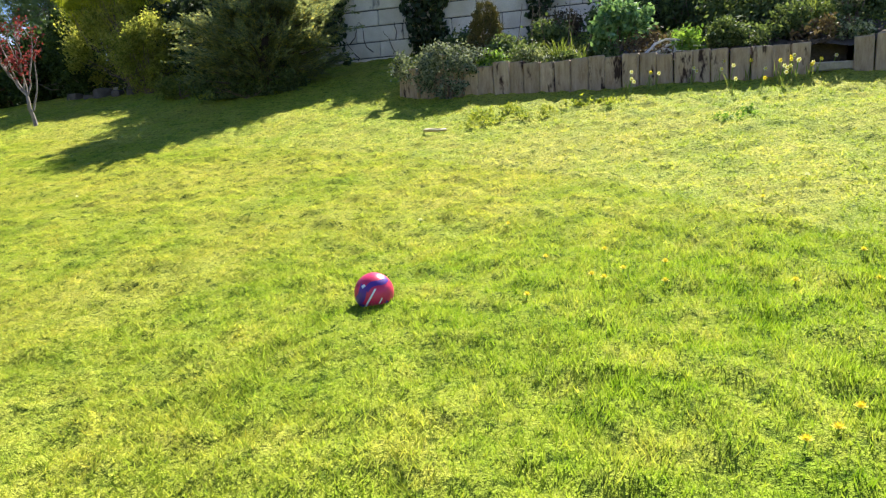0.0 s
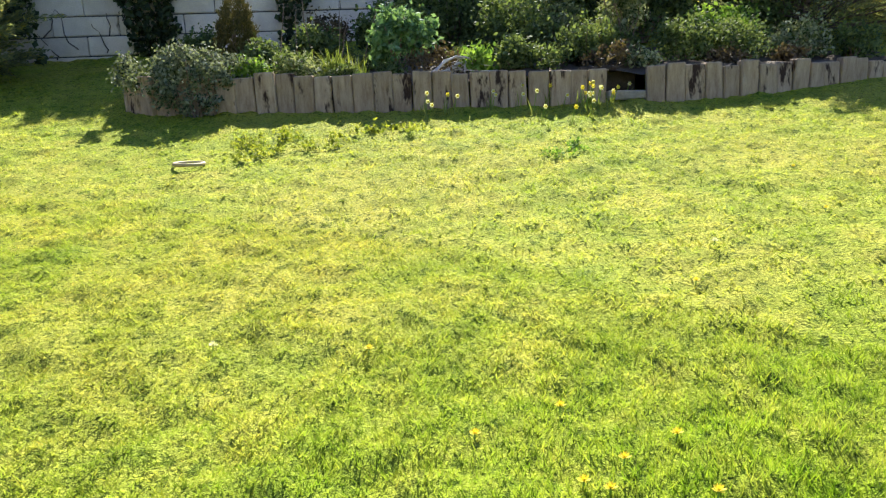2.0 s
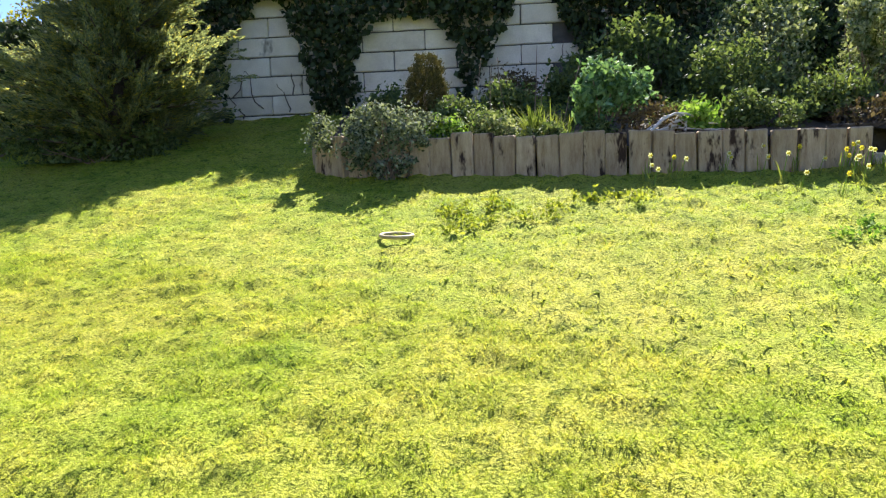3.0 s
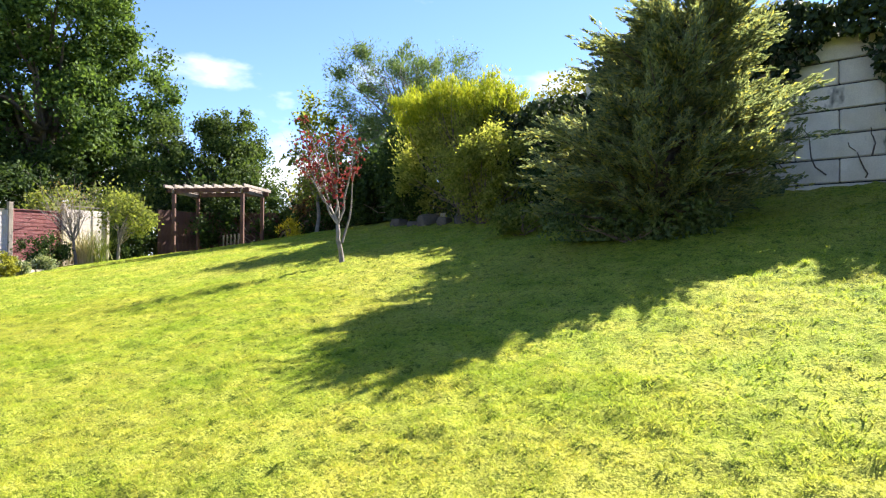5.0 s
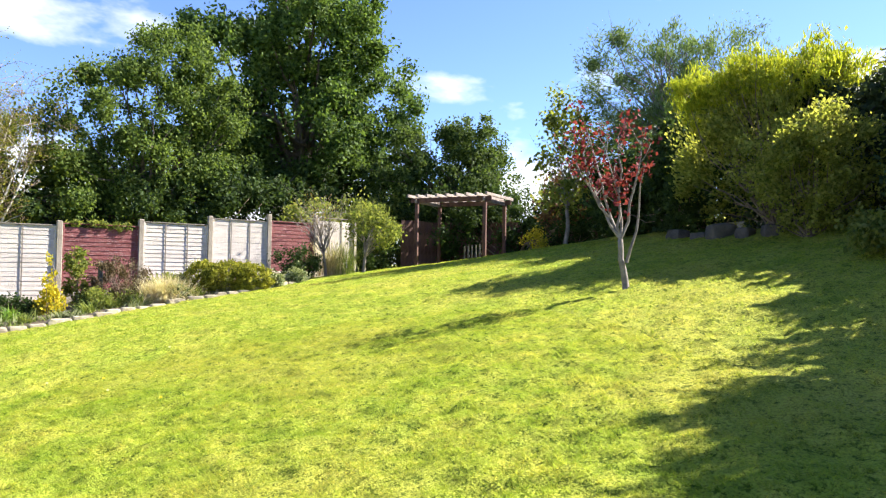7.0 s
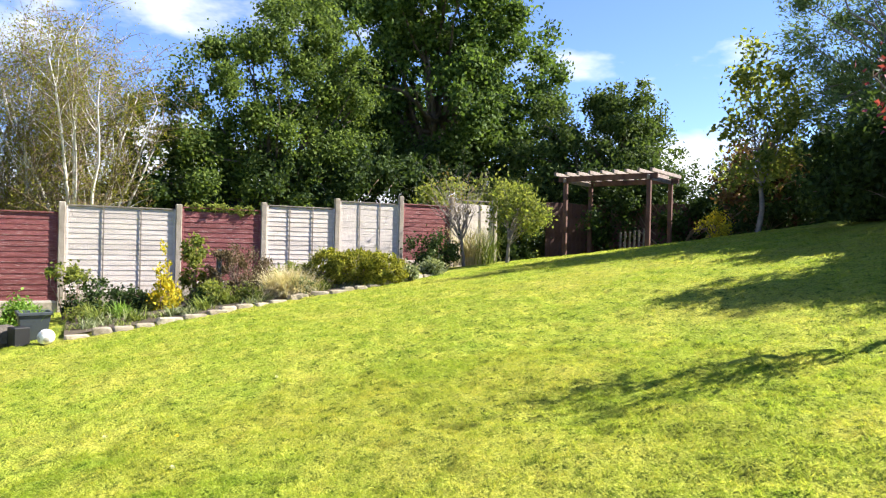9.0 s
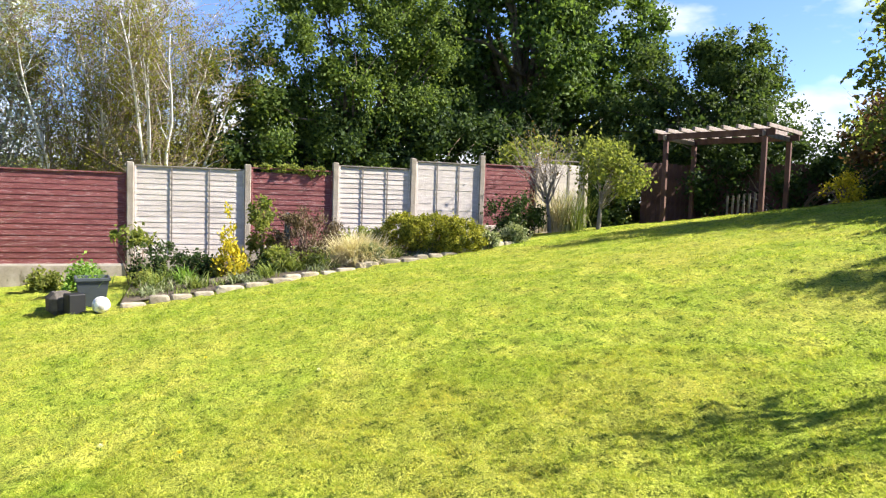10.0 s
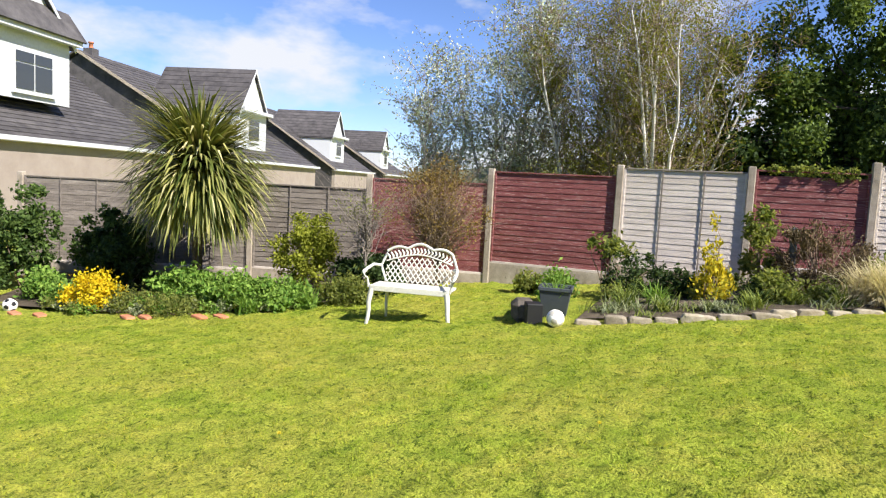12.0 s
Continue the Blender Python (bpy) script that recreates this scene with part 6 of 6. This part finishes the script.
house(9, 34.0, 18.0, 2.55, 8.6, 9.0, [(22.0, 27.6, 19.4, 4.1, 6.75, 9.6, 25.0, (24.3, 26.5, 19.28, 4.4, 6.0))], "cream rendered house with grey tiled roof and white dormer")
house(43, 60.0, 18.0, 2.55, 9.2, 11.5, [(45.5, 50.5, 19.4, 3.4, 6.1, 9.0, 26, (47, 49, 19.28, 4.0, 5.6))], "grey-roofed house with white gabled dormer further along", chim=(44.5, 29.5, 8.4), rows=26, end=M_TILE)
house(66, 84.0, 18.0, 2.55, 8.8, 9.5, [(69, 74, 19.4, 3.4, 6.0, 8.6, 26, (70.6, 72.6, 19.28, 4.0, 5.6))], "grey-roofed house with white dormer down the road", rows=20, end=M_TILE)
house(92, 112.0, 18.0, 2.55, 8.6, 9.5, [(95, 100, 19.4, 3.4, 6.0, 8.6, 26, (96.6, 98.6, 19.28, 4.0, 5.6))], "distant grey-roofed house down the row", rows=14, end=M_TILE)

# ---- far hills and clouds ----
V, F = [], []
for i, a in enumerate(np.linspace(60, 190, 90)):
    ar = radians(a)
    h = 24 + 10 * math.sin(a * 0.09) + 5 * math.sin(a * 0.31 + 1)
    for rr, z in ((520, -10), (560, h * 0.75), (640, h)):
        V.append((13 - math.sin(ar) * rr, 4 + math.cos(ar) * rr, z))
F = [(i * 3 + k, (i + 1) * 3 + k, (i + 1) * 3 + k + 1, i * 3 + k + 1) for i in range(89) for k in range(2)]
tagged(mesh_np("backdrop_hills", V, F, M_HILL, None, True), "low distant wooded hills", "hills", kind="structure")

mc = bpy.data.materials.new("cloud")
mc.use_nodes = True
nt = mc.node_tree
nt.nodes.remove(nt.nodes["Principled BSDF"])
em = nt.nodes.new("ShaderNodeEmission")
em.inputs[0].default_value, em.inputs[1].default_value = (0.93, 0.95, 1.0, 1), 0.42
tp = nt.nodes.new("ShaderNodeBsdfTransparent")
ms = nt.nodes.new("ShaderNodeMixShader")
fac = noise_tex(nt, 0.0042, 6, 0.55, stretch=(1, 1, 2.2))
tc = nt.nodes.new("ShaderNodeTexCoord")
sp = nt.nodes.new("ShaderNodeSeparateXYZ")
nt.links.new(tc.outputs["Object"], sp.inputs[0])
mr = nt.nodes.new("ShaderNodeMapRange")
mr.inputs["From Min"].default_value, mr.inputs["From Max"].default_value = 40, 330
mr.inputs["To Min"].default_value, mr.inputs["To Max"].default_value = 0.14, -0.12
nt.links.new(sp.outputs["Z"], mr.inputs["Value"])
ad = nt.nodes.new("ShaderNodeMath")
ad.operation = "ADD"
nt.links.new(fac, ad.inputs[0])
nt.links.new(mr.outputs[0], ad.inputs[1])
nt.links.new(ramp(nt, ad.outputs[0], [(0.5, (0, 0, 0)), (0.66, (0.95, 0.95, 0.95))]), ms.inputs[0])
nt.links.new(tp.outputs[0], ms.inputs[1])
nt.links.new(em.outputs[0], ms.inputs[2])
nt.links.new(ms.outputs[0], nt.nodes["Material Output"].inputs["Surface"])
V, F = [], []
for i, a in enumerate(np.linspace(-60, 200, 60)):
    ar = radians(a)
    for z in (0, 120, 260, 420):
        V.append((13 - math.sin(ar) * 900, 4 + math.cos(ar) * 900, z))
F = [(i * 4 + k, (i + 1) * 4 + k, (i + 1) * 4 + k + 1, i * 4 + k + 1) for i in range(59) for k in range(3)]
clouds = mesh_np("backdrop_clouds", V, F, mc, None, True)
clouds.visible_shadow = False
tagged(clouds, "white fair-weather clouds low in the sky", "clouds", kind="structure")


# ---- grass blades ----
shrub("dark_thicket", -3.0, 12.7, [(0, -0.9, 1.7, 0.8, 1.0, 1.4), (0, 0.7, 1.8, 0.8, 1.1, 1.5), (-0.3, 2.3, 1.8, 0.9, 1.1, 1.5)], 16000, 0.13, L_OLIVE, "leafy olive-green thicket behind the end of the fence", "thicket", clumps=200, spread=0.18, twigs=20, z=0.5)


def turf(name, n, x0, x1, y0, y1, h, w, near, label):
    X, Y = rng.uniform(x0, x1, n), rng.uniform(y0, y1, n)
    ok = np.ones(n, bool)
    # distance to the line walked, in plan
    px_, py_ = np.array([20.8, 20.3, 19.4, 17.9, 14.4, 11.7]), np.array([-4.0, -2.3, -0.8, 0.5, 2.3, 3.8])
    dist = np.full(n, 1e9)
    for a in range(5):
        ax, ay, bx, by = px_[a], py_[a], px_[a + 1], py_[a + 1]
        tt = np.clip(((X - ax) * (bx - ax) + (Y - ay) * (by - ay)) / ((bx - ax) ** 2 + (by - ay) ** 2), 0, 1)
        dist = np.minimum(dist, np.hypot(X - ax - tt * (bx - ax), Y - ay - tt * (by - ay)))
    ok &= (dist < near) if near > 0 else (dist > -near)
    ok &= (X > np.interp(Y, [-7, -5, -2.2, -1, 0, 2.3, 5.7, 8.4, 12], [5.0, 4.7, 3.7, 1.2, 0.3, 3.8, 3.1, 2.7, 0.8]))
    ok &= (Y < np.interp(X, [2, 6, 10, 13, 16, 19, 19.2, 20.7, 24, 26, 30], [15, 14, 11.6, 10.4, 10.0, 9.6, 5.8, 5.2, 4.25, 3.8, 4.2]))
    X, Y = X[ok], Y[ok]
    m = len(X)
    Z = gz(X, Y) + lumps(X, Y)
    lush = np.clip((0.25 - Y) / 1.0, 0, 1) * np.clip((X - 18.6) / 2.4, 0, 1)
    tuft = vnoise(X, Y, 0.11) * 0.6 + vnoise(X + 9, Y + 3, 0.35) * 0.4
    H = h * rng.uniform(0.6, 1.25, m) * (0.45 + 1.1 * tuft) * (1 + 0.75 * lush)
    a, l = rng.uniform(0, 2 * np.pi, m), rng.uniform(0.5, 2.0, m) * (1 - 0.55 * lush)
    s = np.stack([np.cos(a), np.sin(a), 0 * a], 1) * (w * rng.uniform(0.6, 1.3, m) * (1 - 0.3 * lush))[:, None]
    b2 = rng.uniform(0, 2 * np.pi, m)
    tip = np.stack([np.cos(b2) * l * H, np.sin(b2) * l * H, H], 1)
    P = np.stack([X, Y, Z - 0.006], 1)
    V = np.stack([P - s, P + s, P + tip], 1).reshape(-1, 3)
    ob = mesh_np(name, V, np.arange(3 * m).reshape(m, 3), M_BLADE)
    return tagged(ob, label, "grass", kind="stuff")


turf("grass", 2500000, 7, 27, -5.5, 8.5, 0.021, 0.0032, 2.7, "short dense sunlit lawn grass blades")
turf("grass_far", 800000, 0, 30, -8, 15, 0.024, 0.006, -2.7, "short lawn grass blades farther off")
